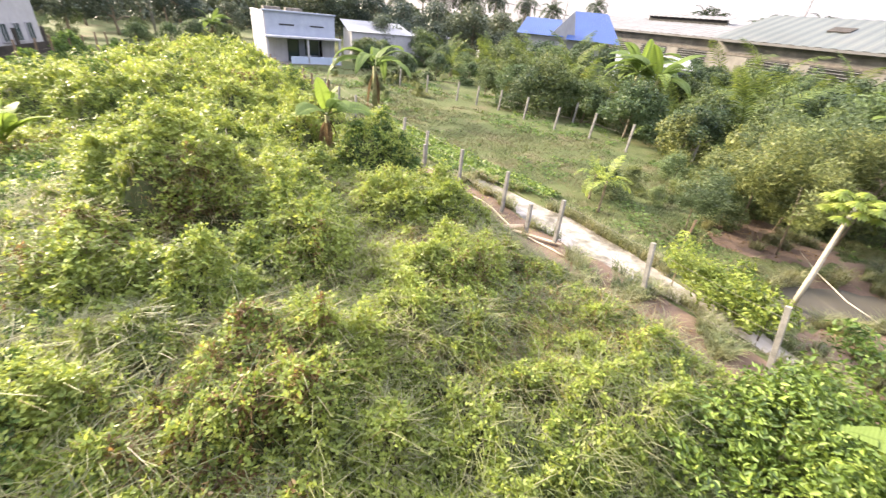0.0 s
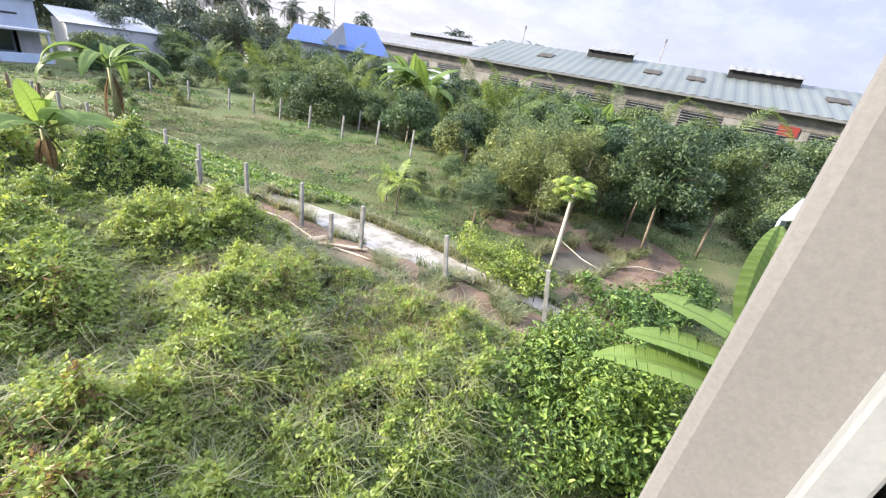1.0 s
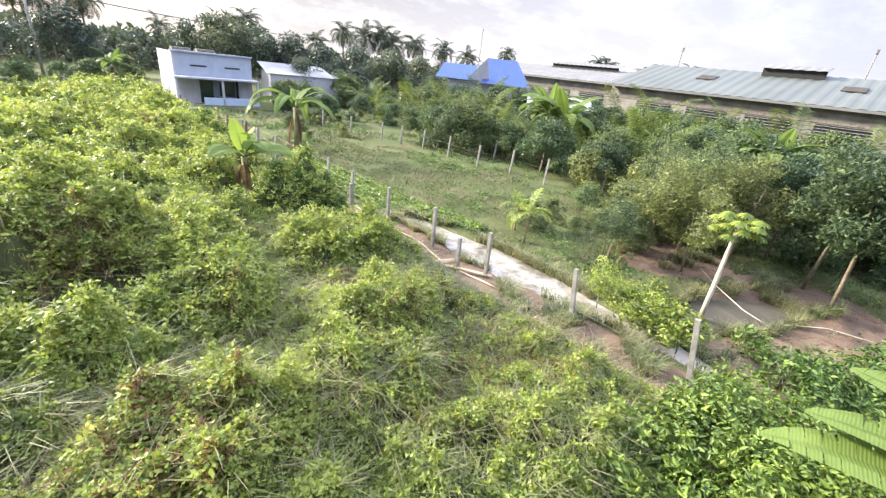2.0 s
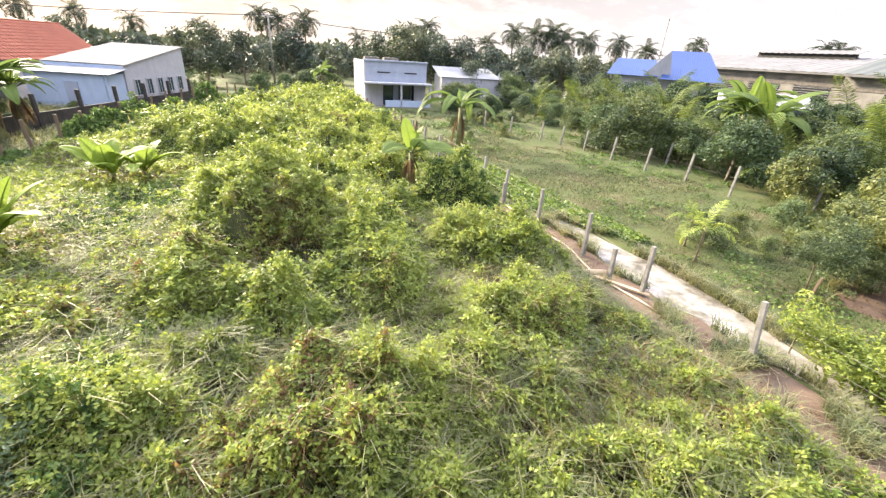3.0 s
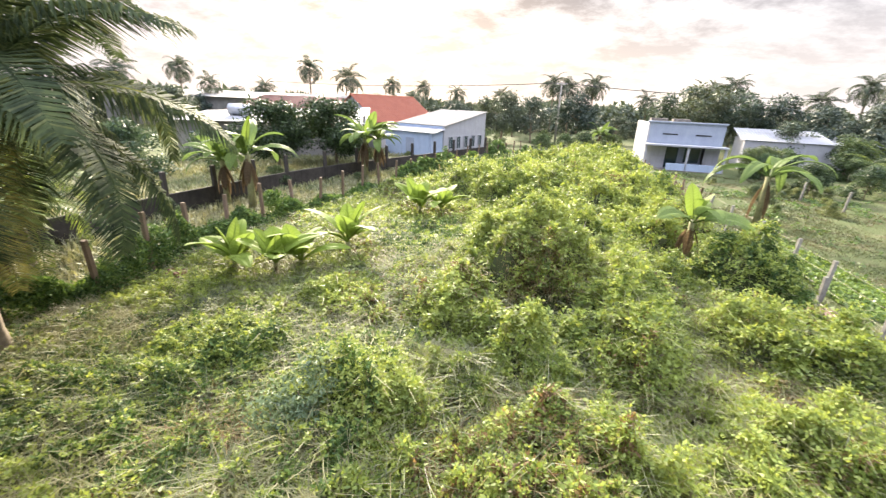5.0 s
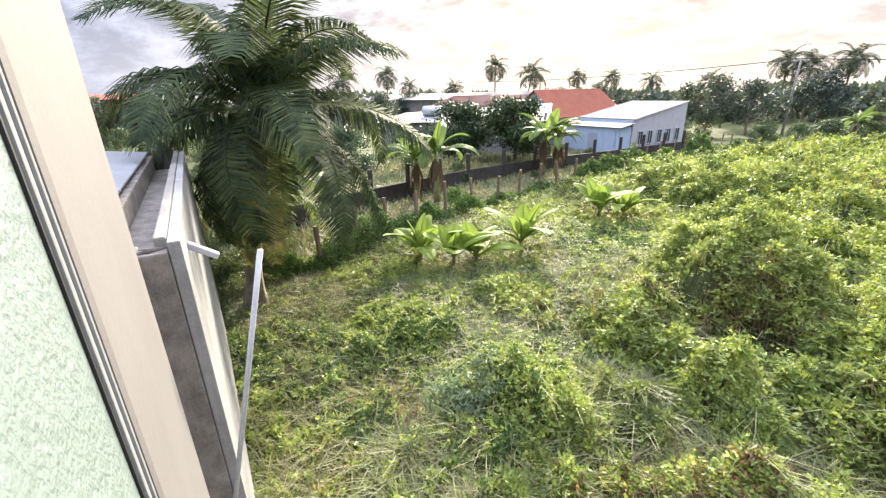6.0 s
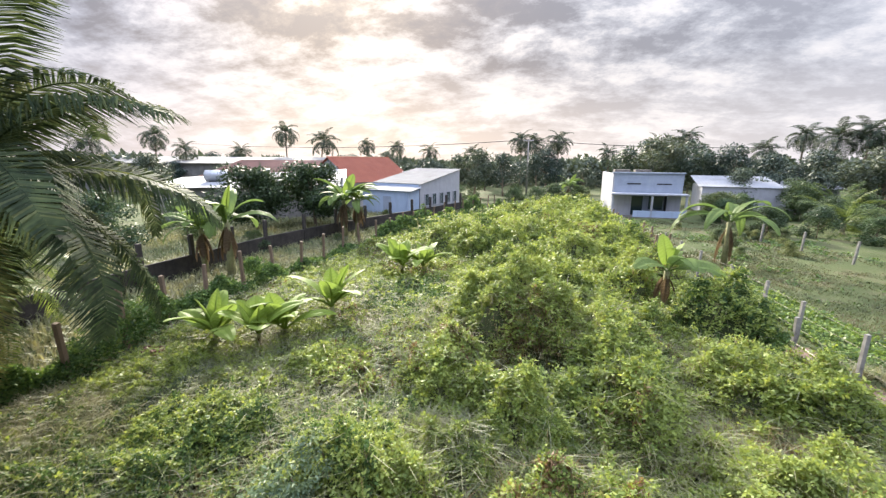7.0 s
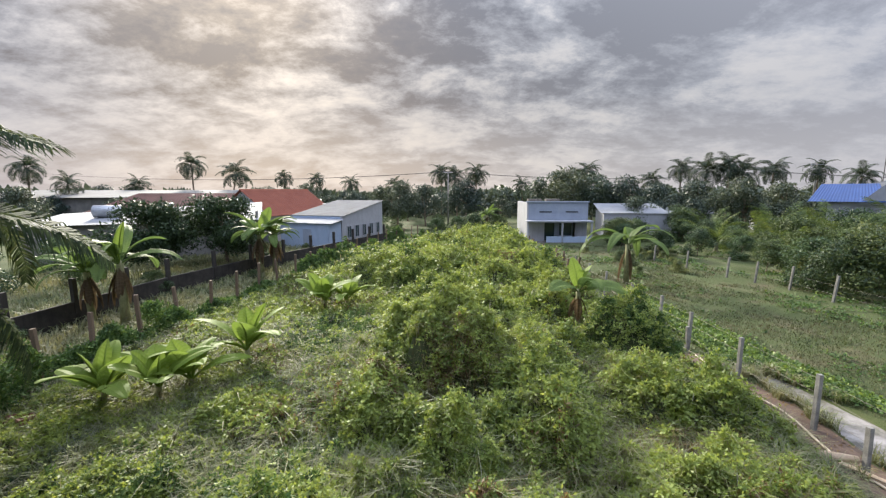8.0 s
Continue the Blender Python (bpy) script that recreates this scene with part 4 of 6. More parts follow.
def banana_leaf_bm(length, width, droop, gen, lift=1.0, torn=0.3):
    """A paddle leaf along +x: stalk, folded blade with torn strips and a raised rib."""
    bm = bmesh.new()
    n = 20
    ang = [lift - droop * (i / n) ** 1.4 for i in range(n + 1)]
    pts = [Vector((0, 0, 0))]
    for a in ang[1:]:
        pts.append(pts[-1] + Vector((math.cos(a), 0, math.sin(a))) * length / n)
    for side in (-1, 1):
        drop = 0.0
        for i in range(4, n):
            u0, u1 = (i - 4) / (n - 4), (i - 3) / (n - 4)
            if gen.random() < torn:
                drop = gen.uniform(-0.22, 0.05)
            w0, w1 = (width * 0.5 * max(0.02, math.sin(math.pi * min(1, 0.1 + 0.9 * u))) ** 0.55 for u in (u0, u1))
            gap = 0.0 if gen.random() > torn else 0.07 * length / n
            p0, p1 = pts[i], pts[i + 1]
            t = (p1 - p0).normalized()
            up = Vector((-t.z, 0, t.x))
            rise = 0.13 + drop
            quarter = [p + t * s for p, s in ((p0, gap), (p1, -gap))]
            e0 = quarter[0] + Vector((0, side * w0, 0)) + up * w0 * rise
            e1 = quarter[1] + Vector((0, side * w1, 0)) + up * w1 * rise
            m0 = p0.lerp(e0, 0.5) + up * w0 * 0.1
            m1 = p1.lerp(e1, 0.5) + up * w1 * 0.1
            v = [bm.verts.new(q) for q in (p0, p1, m1, m0, e1, e0)]
            bm.faces.new(v[:4])
            bm.faces.new((v[3], v[2], v[4], v[5]))
    tube(bm, [p - Vector((0, 0, 0.01)) for p in pts[::2]], [0.03 - 0.024 * i / 10 for i in range(11)], 5)
    return bm


def make_banana(name, stem_h, leaf_len, leaves, label, seed, new_leaves=1, dead=2, width=0.5, stem_r=0.09, droop=1.5, upright=0.0, young=False):
    gen = np.random.default_rng(seed)
    rr = random.Random(seed)
    root = thing(name, Matrix(), label, "banana plant")
    bm = bmesh.new()
    tube(bm, [(0, 0, -0.1), (0.02, 0, stem_h * 0.5), (0.0, 0.02, stem_h), (0, 0.02, stem_h * 1.06)], [stem_r * 1.2, stem_r, stem_r * 0.75, stem_r * 0.3], 9)
    part("stem", bm, MAT["banana_stem"], root, smooth=True)
    for i in range(leaves):
        first = i < new_leaves
        lift = rr.uniform(1.25, 1.45) if first else 1.2 - 0.75 * (i / leaves) + rr.uniform(-0.12, 0.12) + upright
        dr = 0.3 if first else droop * rr.uniform(0.8, 1.25)
        mat = "banana_new" if (first or young) else "banana"
        bm = banana_leaf_bm(leaf_len * rr.uniform(0.75, 1.15) * (0.8 if first else 1), width * rr.uniform(0.8, 1.1), dr, rr, lift, 0.06 if first else 0.2)
        ob = part("leaf", bm, MAT[mat], root)
        ob.matrix_basis = pose(0, 0, stem_h, rr.uniform(-18, 18), 0, 137.5 * i + rr.uniform(-25, 25))
    for i in range(dead):
        bm = banana_leaf_bm(leaf_len * rr.uniform(0.5, 0.8), width * 0.35, 0.45, rr, -0.95 - rr.uniform(0, 0.3), 0.5)
        ob = part("dead_leaf", bm, MAT["banana_dead"], root, "withered brown hanging leaf")
        ob.matrix_basis = pose(0, 0, stem_h * 0.98, 0, 0, 90 + 137 * i + rr.uniform(-30, 30))
    return root


def place(ob, x, y, turn=0.0, size=1.0, z=None, tilt=(0, 0)):
    """Puts a thing on the ground."""
    h = float(ground_height(x, y)) if z is None else z
    ob.matrix_basis = Matrix.Translation((x, y, h)) @ Euler((radians(tilt[0]), radians(tilt[1]), radians(turn))).to_matrix().to_4x4() @ Matrix.Diagonal((size, size, size, 1))
    return ob


def plant_copies(src, spots, group, sunk=0.0):
    """The first spot takes the thing itself, the others copies of it."""
    tagged(src, group=group)
    for i, (x, y, turn, size) in enumerate(spots):
        if i == 0:
            ob = src
        else:
            ob = copy_thing(src, Matrix())
        place(ob, x, y, turn, size, float(ground_height(x, y)) - sunk)

# ---- fences ----
def make_post(parent, x, y, h, lean=(0, 0), w=0.11, z=None, mat="post"):
    bm = boxed(-w / 2, -w / 2, -0.25, w / 2, w / 2, h, 0.012)
    ob = part("post", bm, MAT[mat], parent)
    ob.matrix_basis = pose(x, y, float(ground_height(x, y)) if z is None else z, lean[0], lean[1], 8)
    return ob


def strung(parent, tops, sag=0.03, r=0.004):
    bm = bmesh.new()
    pts = []
    for a, b in zip(tops, tops[1:]):
        for k in range(5):
            p = Vector(a).lerp(Vector(b), k / 5)
            pts.append(p - Vector((0, 0, sag * 4 * (k / 5) * (1 - k / 5))))
    pts.append(Vector(tops[-1]))
    tube(bm, pts, r, 4)
    part("wire", bm, MAT["wire"], parent, "thin rusty fence wire")


fence_e = thing("fence", Matrix(), "wire fence of weathered square concrete posts beside the ditch", "fence")
POSTS_E = [(9.85, 2.55, 1.55, (-11, 6)), (9.65, 5.5, 1.5, (-10, 6)), (9.6, 8.6, 1.5, (-3, 3)), (9.35, 9.62, 1.05, (-4, 3)), (9.6, 11.2, 1.5, (-2, 2)), (9.65, 14.05, 1.5, (-1, 1)), (9.7, 16.9, 1.5, (-2, 3)), (9.45, 16.55, 1.05, (-1, -1)), (9.75, 19.2, 1.5, (-3, 4)),
           (9.8, 22.2, 1.4, (6, -2)), (9.55, 25.0, 1.45, (0, 2)), (9.6, 28.0, 1.4, (0, 3)), (9.7, 31.0, 1.45, (3, 0))]
for x, y, h, ln in POSTS_E:
    make_post(fence_e, x, y, h, ln)
for z in (0.45, 0.95, 1.35):
    strung(fence_e, [(9.72, y, z) for x, y, h, ln in POSTS_E if h > 1.3])

fence_far = thing("fence", Matrix(), "wire fence of leaning pale concrete posts along the shrubs", "fence")
POSTS_F = [(22.2, 15.2, 1.6, (-4, 12)), (22.4, 18.1, 1.6, (-2, 10)), (21.6, 20.4, 1.5, (-2, 9)), (21.5, 23.3, 1.5, (-1, 7)), (21.6, 26.3, 1.5, (0, 5)), (21.1, 28.5, 1.45, (0, 4)), (20.2, 30.0, 1.45, (0, 4)), (19.4, 33.5, 1.4, (0, 2)), (18.6, 37.0, 1.4, (0, 2)), (23.8, 12.2, 1.5, (-3, 12)), (25.0, 17.5, 1.5, (0, 8)), (24.6, 21.5, 1.5, (0, 6))]
for x, y, h, ln in POSTS_F:
    make_post(fence_far, x, y, h, ln)
for z in (0.5, 1.0):
    strung(fence_far, [(x, y, z) for x, y, h, ln in POSTS_F[:9]])
pole_s = thing("stake", Matrix(), "thin dark wooden stake standing by the pond", "stake")
make_post(pole_s, 12.45, 6.25, 1.5, (3, 2), 0.06, mat="wood")

# Old wooden stakes in front of the white house.
stakes = thing("stake_fence", Matrix(), "rough fence of uneven brown wooden stakes", "fence")
gen = random.Random(5)
for i in range(24):
    u = i / 23
    make_post(stakes, 9.5 - 1.2 * u + gen.uniform(-0.15, 0.15), 30 + 17 * u + gen.uniform(-0.3, 0.3), gen.uniform(0.9, 1.7), (gen.uniform(-8, 8), gen.uniform(-8, 8)), 0.12, mat="wood")

# A pale hose along the foot of the fence.
hose = thing("hose", Matrix(), "long pale water hose lying along the fence", "hose")
bm = bmesh.new()
hp = [(9.55 - 0.12 * math.sin(i * 0.9) - 0.02 * i, 19.5 - i * 0.62, 0) for i in range(20)]
tube(bm, [(x, y, float(ground_height(x, y)) + 0.05) for x, y, _ in hp], 0.03, 6)
part("hose_pipe", bm, MAT["hose"], hose, smooth=True)

log = thing("log", pose(8.75, 10.0, 0.12, 0, 0, -24), "short pale cut log lying by the fence", "log")
bm = bmesh.new()
tube(bm, [(-0.55, 0, 0.02), (0, 0.02, 0.0), (0.6, 0, 0.05)], [0.1, 0.11, 0.09], 9)
part("log_body", bm, MAT["log"], log, smooth=True)
plank = thing("plank", pose(9.3, 9.1, 0.1, 4, 0, -60), "narrow pale plank on the muddy bank", "plank")
part("board", boxed(-0.8, -0.06, -0.02, 0.8, 0.06, 0.02, 0.004), MAT["log"], plank)

# ---- boundary on the far side of the plot ----
low_wall = thing("boundary_wall", Matrix(), "low dark moss-stained concrete boundary wall", "wall")
WALL = [(-18.2, 9.0), (-17.6, 17.2), (-16.5, 25.4), (-14.6, 32.0), (-10.8, 41.5), (-6.0, 54.0)]
for a, b in zip(WALL, WALL[1:]):
    a, b = Vector((*a, 0)), Vector((*b, 0))
    n = max(1, round((b - a).length / 3.0))
    for i in range(n):
        p, q = a.lerp(b, i / n), a.lerp(b, (i + 1) / n)
        d = q - p
        ob = part("panel", boxed(0, -0.06, -0.2, d.length - 0.02, 0.06, 1.1, 0.01), MAT["dark_wall"], low_wall)
        ob.matrix_basis = Matrix.Translation(p) @ pose(0, 0, 0, 0, 0, math.degrees(math.atan2(d.y, d.x)))
        ob = part("post", boxed(-0.1, -0.1, -0.2, 0.1, 0.1, 2.2, 0.015), MAT["dark_wall"], low_wall)
        ob.matrix_basis = Matrix.Translation(p) @ pose(0, 0, 0, 0, 0, math.degrees(math.atan2(d.y, d.x)))

vine_fence = thing("wire_fence", Matrix(), "old wire fence of grey posts overgrown with creepers", "fence")
vp = []
for i in range(24):
    y = 7.6 + i * 1.95
    x = float(plot_left(y)) - 0.15
    vp.append((x, y, 1.0))
    make_post(vine_fence, x, y, gen.uniform(1.75, 2.1), (gen.uniform(-6, 6), gen.uniform(-6, 6)), 0.13, mat="wood")
for z in (0.5, 0.9, 1.3):
    strung(vine_fence, [(x, y, z) for x, y, _ in vp])


def fence_creeper():
    g = np.random.default_rng(21)
    n = 90000
    y = 7.0 + 47 * g.random(n) ** 1.5
    top = 0.35 + 1.75 * vnoise(y, 0 * y, 0.55, 2) * (0.45 + 0.85 * vnoise(y, 0 * y, 2.1, 1))
    hang = g.random(n) ** 0.7
    keep = vnoise(y, hang * top, 2.6, 0) * 0.7 + 0.3 * g.random(n) > 0.4
    y, top, hang = y[keep], top[keep], hang[keep]
    p = np.stack([plot_left(y) - 0.15 + (0.1 + 0.16 * (1 - hang)) * g.normal(size=len(y)), y, hang * top], 1)
    size = (0.045 + 0.07 * g.random(len(y))) * np.interp(y, [8, 40], [1.0, 2.0])
    tagged(quads("fence_creeper", leaf_quads(p, np.tile([0.4, -0.5, 0.3], (len(y), 1)), size, 0.6, 0.9, g), MAT["vine_dark"]), "dull green creeper hanging over the wire fence", "creeper", kind="stuff")


fence_creeper()


def yard_grass():
    """Grass and low plants in the yard beyond the wire fence."""
    g = np.random.default_rng(22)
    n = 70000
    y = g.uniform(4, 50, n)
    x = plot_left(y) - 24 * g.random(n) ** 1.4 - 0.2
    v, f = blade_quads(np.stack([x, y, 0 * x], 1), 0.2 + 0.35 * g.random(n), 0.022, 0.8, g)
    tagged(quads("yard_grass", v, MAT["grass"], faces=f), "uneven green yard grass", "grass", kind="stuff")


yard_grass()

# ---- houses ----
def wall_box(parent, x0, y0, x1, y1, z0, z1, mat, name="wall", label=""):
    return part(name, boxed(x0, y0, z0, x1, y1, z1, 0.01), MAT[mat], parent, label)


def window_at(parent, x, y, z, w, h, facing="y", frame_mat="white_wall", name="window"):
    """A recessed dark pane in a frame with a sill; facing gives the axis it looks along (-y or +x)."""
    win = part(name, boxed(-w / 2, -0.04, 0, w / 2, 0.03, h, 0), MAT["dark_glass"], parent, "dark window pane")
    win.matrix_basis = pose(x, y, z, 0, 0, {"y": 0, "x": 90, "-x": -90}[facing])
    for a in ((-w / 2 - 0.06, 0, -w / 2, h), (w / 2, 0, w / 2 + 0.06, h), (-w / 2 - 0.06, h, w / 2 + 0.06, h + 0.07), (-w / 2 - 0.09, -0.08, w / 2 + 0.09, 0)):
        part("window_frame", boxed(a[0], -0.09, a[1], a[2], 0.03, a[3]), MAT[frame_mat], win)
    part("mullion", boxed(-0.025, -0.06, 0, 0.025, -0.02, h), MAT[frame_mat], win)
    return win


def house_parapet():
    """White one-storey house with a tall front parapet and an open porch."""
    h = thing("house", pose(10.25, 51.5, 0, 0, 0, -2) @ Matrix.Diagonal((0.93, 1.0, 1.0, 1.0)), "white one-storey house with weathered blue-grey parapet and open porch", "house")
    W, D = 7.9, 8.0
    part("wall", boxed(0, 0, 2.55, W, 0.2, 4.75, 0.02), MAT["grey_wall"], h, "weathered blue-grey front parapet")
    wall_box(h, -0.02, -0.02, 0.2, D, 0, 4.75, "white_wall")
    wall_box(h, W - 0.2, 0.2, W, D, 0, 4.3, "white_wall")
    wall_box(h, 0.2, D - 0.2, W - 0.2, D, 0, 4.3, "white_wall")
    part("cornice", boxed(-0.12, -0.12, 4.75, W + 0.12, 0.32, 4.9, 0.02), MAT["grey_wall"], h)
    corr = corrugated(bmesh.new(), (0.2, 0.3, 4.5), (W - 0.2, 0.3, 4.5), (W - 0.2, D, 4.1), (0.2, D, 4.1), 24)
    part("roof", corr, MAT["sheet_grey"], h)
    for x in (1.6, 5.0):
        part("vent_slot", boxed(x, -0.03, 3.55, x + 1.6, 0.05, 3.68), MAT["gasket"], h, "dark narrow vent slot")
    part("porch_roof", boxed(-0.3, -1.5, 2.45, W + 0.3, 0.1, 2.62, 0.02), MAT["white_wall"], h, "flat white porch roof")
    wall_box(h, 0.2, -0.05, 2.3, 0.15, 0, 2.45, "white_wall")
    wall_box(h, 6.3, -0.05, W - 0.2, 0.15, 0, 2.45, "white_wall")
    wall_box(h, 2.3, 0.9, 6.3, 1.05, 0, 2.45, "grey_wall", "porch_wall", "shaded grey porch wall")
    part("door", boxed(2.5, 0.82, 0.05, 3.8, 0.9, 2.2), MAT["dark_glass"], h, "dark green glazed door")
    part("window", boxed(4.5, 0.82, 0.7, 6.1, 0.9, 2.2), MAT["dark_glass"], h, "dark window in the porch")
    for x in (-0.2, 4.2, W):
        part("column", boxed(x, -1.4, 0, x + 0.22, -1.18, 2.45, 0.02), MAT["white_wall"], h, "square white porch column")
    part("parapet_rail", boxed(2.3, -1.4, 0, 7.9, -1.28, 0.75, 0.02), MAT["blue_wall"], h, "low pale blue porch rail")
    part("floor_slab", boxed(-0.3, -1.6, -0.1, W + 0.3, D, 0.05), MAT["concrete"], h)
    for u in (0.0, 2.4):
        part("roof_box", boxed(0.4 + u, 1.5, 4.6, 2.2 + u, 2.6, 5.15, 0.02), MAT["concrete"], h, "grey concrete block on the roof")
    return h


house_parapet()


def house_annex():
    h = thing("house", pose(21.2, 55.5, 0, 0, 0, -12), "low white annex house with a pale sheet roof", "house")
    wall_box(h, 0, 0, 7.6, 0.2, 0, 3.2, "white_wall")
    wall_box(h, 0, 0.2, 0.2, 7, 0, 3.3, "white_wall")
    wall_box(h, 7.4, 0.2, 7.6, 7, 0, 3.3, "white_wall")
    wall_box(h, 0.2, 6.8, 7.4, 7, 0, 3.9, "white_wall")
    corr = corrugated(bmesh.new(), (-0.4, -0.15, 3.24), (8.0, -0.15, 3.24), (8.0, 7.2, 4.3), (-0.4, 7.2, 4.3), 26)
    part("roof", corr, MAT["sheet_white"], h)
    window_at(h, 4.6, -0.02, 0.9, 1.3, 1.2)
    part("door", boxed(1.4, -0.05, 0, 2.3, 0.02, 2.05), MAT["grey_wall"], h, "grey painted door")
    h2 = thing("shed", pose(30.5, 58.0, 0, 0, 0, -14), "small shed with pale green-white sheet roof among trees", "shed")
    wall_box(h2, 0, 0, 6, 5, 0, 3.0, "white_wall")
    part("roof", corrugated(bmesh.new(), (-0.4, -0.5, 3.1), (6.4, -0.5, 3.1), (6.4, 5.3, 3.7), (-0.4, 5.3, 3.7), 20), MAT["sheet_white"], h2)
    h3 = thing("shed", pose(49, 66.0, 0, 0, 0, -30), "low shed with a pale sheet roof behind the palms", "shed")
    wall_box(h3, 0, 0, 6, 5, 0, 3.0, "white_wall")
    part("roof", corrugated(bmesh.new(), (-0.4, -0.5, 3.1), (6.4, -0.5, 3.1), (6.4, 5.3, 3.7), (-0.4, 5.3, 3.7), 20), MAT["sheet_white"], h3)


house_annex()


def house_monopitch():
    """White house whose sheet roof rises to the back, with a pale blue porch."""
    h = thing("house", pose(-11.2, 46.6, 0, 0, 0, -21), "white house with rising grey sheet roof and pale blue porch", "house")
    W, D = 6.9, 9.0
    bm = bmesh.new()
    side = [(0, 0), (D, 0), (D, 4.9), (0, 3.4)]
    prism(bm, side, -0.2, 0)
    ob = part("side_wall", bm, MAT["white_wall"], h)
    ob.matrix_basis = Matrix(((0, 1, 0, 0), (1, 0, 0, 0), (0, 0, 1, 0), (0, 0, 0, 1)))
    bm = prism(bmesh.new(), side, -W, -W + 0.2)
    ob = part("side_wall", bm, MAT["white_wall"], h)
    ob.matrix_basis = Matrix(((0, 1, 0, 0), (1, 0, 0, 0), (0, 0, 1, 0), (0, 0, 0, 1)))
    wall_box(h, -W + 0.2, 0, -0.2, 0.2, 0, 3.35, "blue_wall", "front_wall", "pale blue front wall")
    wall_box(h, -W + 0.2, D - 0.2, -0.2, D, 0, 4.85, "white_wall", "back_wall")
    part("roof", corrugated(bmesh.new(), (-W - 0.1, 0.0, 3.42), (0.15, 0.0, 3.42), (0.15, D + 0.1, 4.95), (-W - 0.1, D + 0.1, 4.95), 22), MAT["sheet_grey"], h)
    part("porch_roof", corrugated(bmesh.new(), (-W - 0.3, -2.3, 2.75), (0.3, -2.3, 2.75), (0.3, 0.0, 3.1), (-W - 0.3, 0.0, 3.1), 22), MAT["sheet_white"], h, "pale sheet porch roof")
    wall_box(h, -0.3, -2.1, -0.1, -0.05, 0, 2.75, "blue_wall", "porch_wall", "pale blue porch wall")
    wall_box(h, -W + 0.2, -2.1, -0.35, -1.95, 0, 2.7, "blue_wall", "porch_wall", "pale blue porch wall")
    part("door", boxed(-3.6, -2.16, 0, -2.5, -2.1, 2.1), MAT["grey_wall"], h, "grey shutter door")
    for y in (1.3, 2.9, 4.5, 6.1, 7.7):
        window_at(h, 0.02, y, 0.95, 0.7, 1.25, "x")
    return h


house_monopitch()


def tiled_slope(parent, a, b, c, d, rows, cols, mat):
    """Courses of roof tiles laid over a slope from eave a-b up to ridge d-c."""
    a, b, c, d = (Vector(p) for p in (a, b, c, d))
    nrm = (b - a).cross(d - a).normalized()
    bm = bmesh.new()
    for r in range(rows):
        for k in range(cols):
            u0, u1, v0, v1 = k / cols, (k + 0.94) / cols, r / rows, (r + 1.15) / rows
            pts = []
            for u, v, up in ((u0, v0, 0.05), ((u0 + u1) / 2, v0, 0.1), (u1, v0, 0.05), (u1, v1, 0.0), ((u0 + u1) / 2, v1, 0.05), (u0, v1, 0.0)):
                pts.append(a.lerp(b, u).lerp(d.lerp(c, u), min(v, 1)) + nrm * up)
            v = [bm.verts.new(p) for p in pts]
            bm.faces.new((v[0], v[1], v[4], v[5]))
            bm.faces.new((v[1], v[2], v[3], v[4]))
    back = [bm.verts.new(p - nrm * 0.02) for p in (a, b, c, d)]
    bm.faces.new(back)
    return part("roof_tiles", bm, MAT[mat], parent, "orange clay tile courses")


def house_red():
    h = thing("house", pose(-24.6, 52.0, 0, 0, 0, -20), "white gabled house with a bright orange tiled roof", "house")
    L, half, eave, ridge = 12.0, 4.0, 3.5, 6.35
    gable = [(-half, 0), (half, 0), (half, eave), (0, ridge - 0.15), (-half, eave)]
    part("gable_wall", prism(bmesh.new(), gable, 0, 0.2), MAT["white_wall"], h)
    part("gable_wall", prism(bmesh.new(), gable, L - 0.2, L), MAT["white_wall"], h)
    wall_box(h, half - 0.2, 0.2, half, L - 0.2, 0, eave, "white_wall")
    wall_box(h, -half, 0.2, -half + 0.2, L - 0.2, 0, eave, "white_wall")
    tiled_slope(h, (half + 0.5, -0.4, eave - 0.3), (half + 0.5, L + 0.4, eave - 0.3), (0, L + 0.4, ridge), (0, -0.4, ridge), 12, 34, "tile_red")
    tiled_slope(h, (-half - 0.5, L + 0.4, eave - 0.3), (-half - 0.5, -0.4, eave - 0.3), (0, -0.4, ridge), (0, L + 0.4, ridge), 12, 34, "tile_red")
    part("ridge_cap", tube(bmesh.new(), [(0, -0.4, ridge + 0.03), (0, L + 0.4, ridge + 0.03)], 0.09, 8), MAT["tile_red"], h)
    window_at(h, -1.2, -0.02, 1.0, 1.2, 1.3)
    part("porch_roof", corrugated(bmesh.new(), (-half, -2.6, 2.5), (half, -2.6, 2.5), (half, 0, 3.0), (-half, 0, 3.0), 20), MAT["sheet_white"], h)
    for x in (-half + 0.1, half - 0.3):
        part("column", boxed(x, -2.5, 0, x + 0.2, -2.3, 2.5), MAT["white_wall"], h)
    for x in (3.9, 5.2):
        part("roof_vent", tube(bmesh.new(), [(x, 11, 3.5), (x, 11, 4.4)], 0.22, 8), MAT["galv"], h, "round galvanised roof ventilator")


house_red()


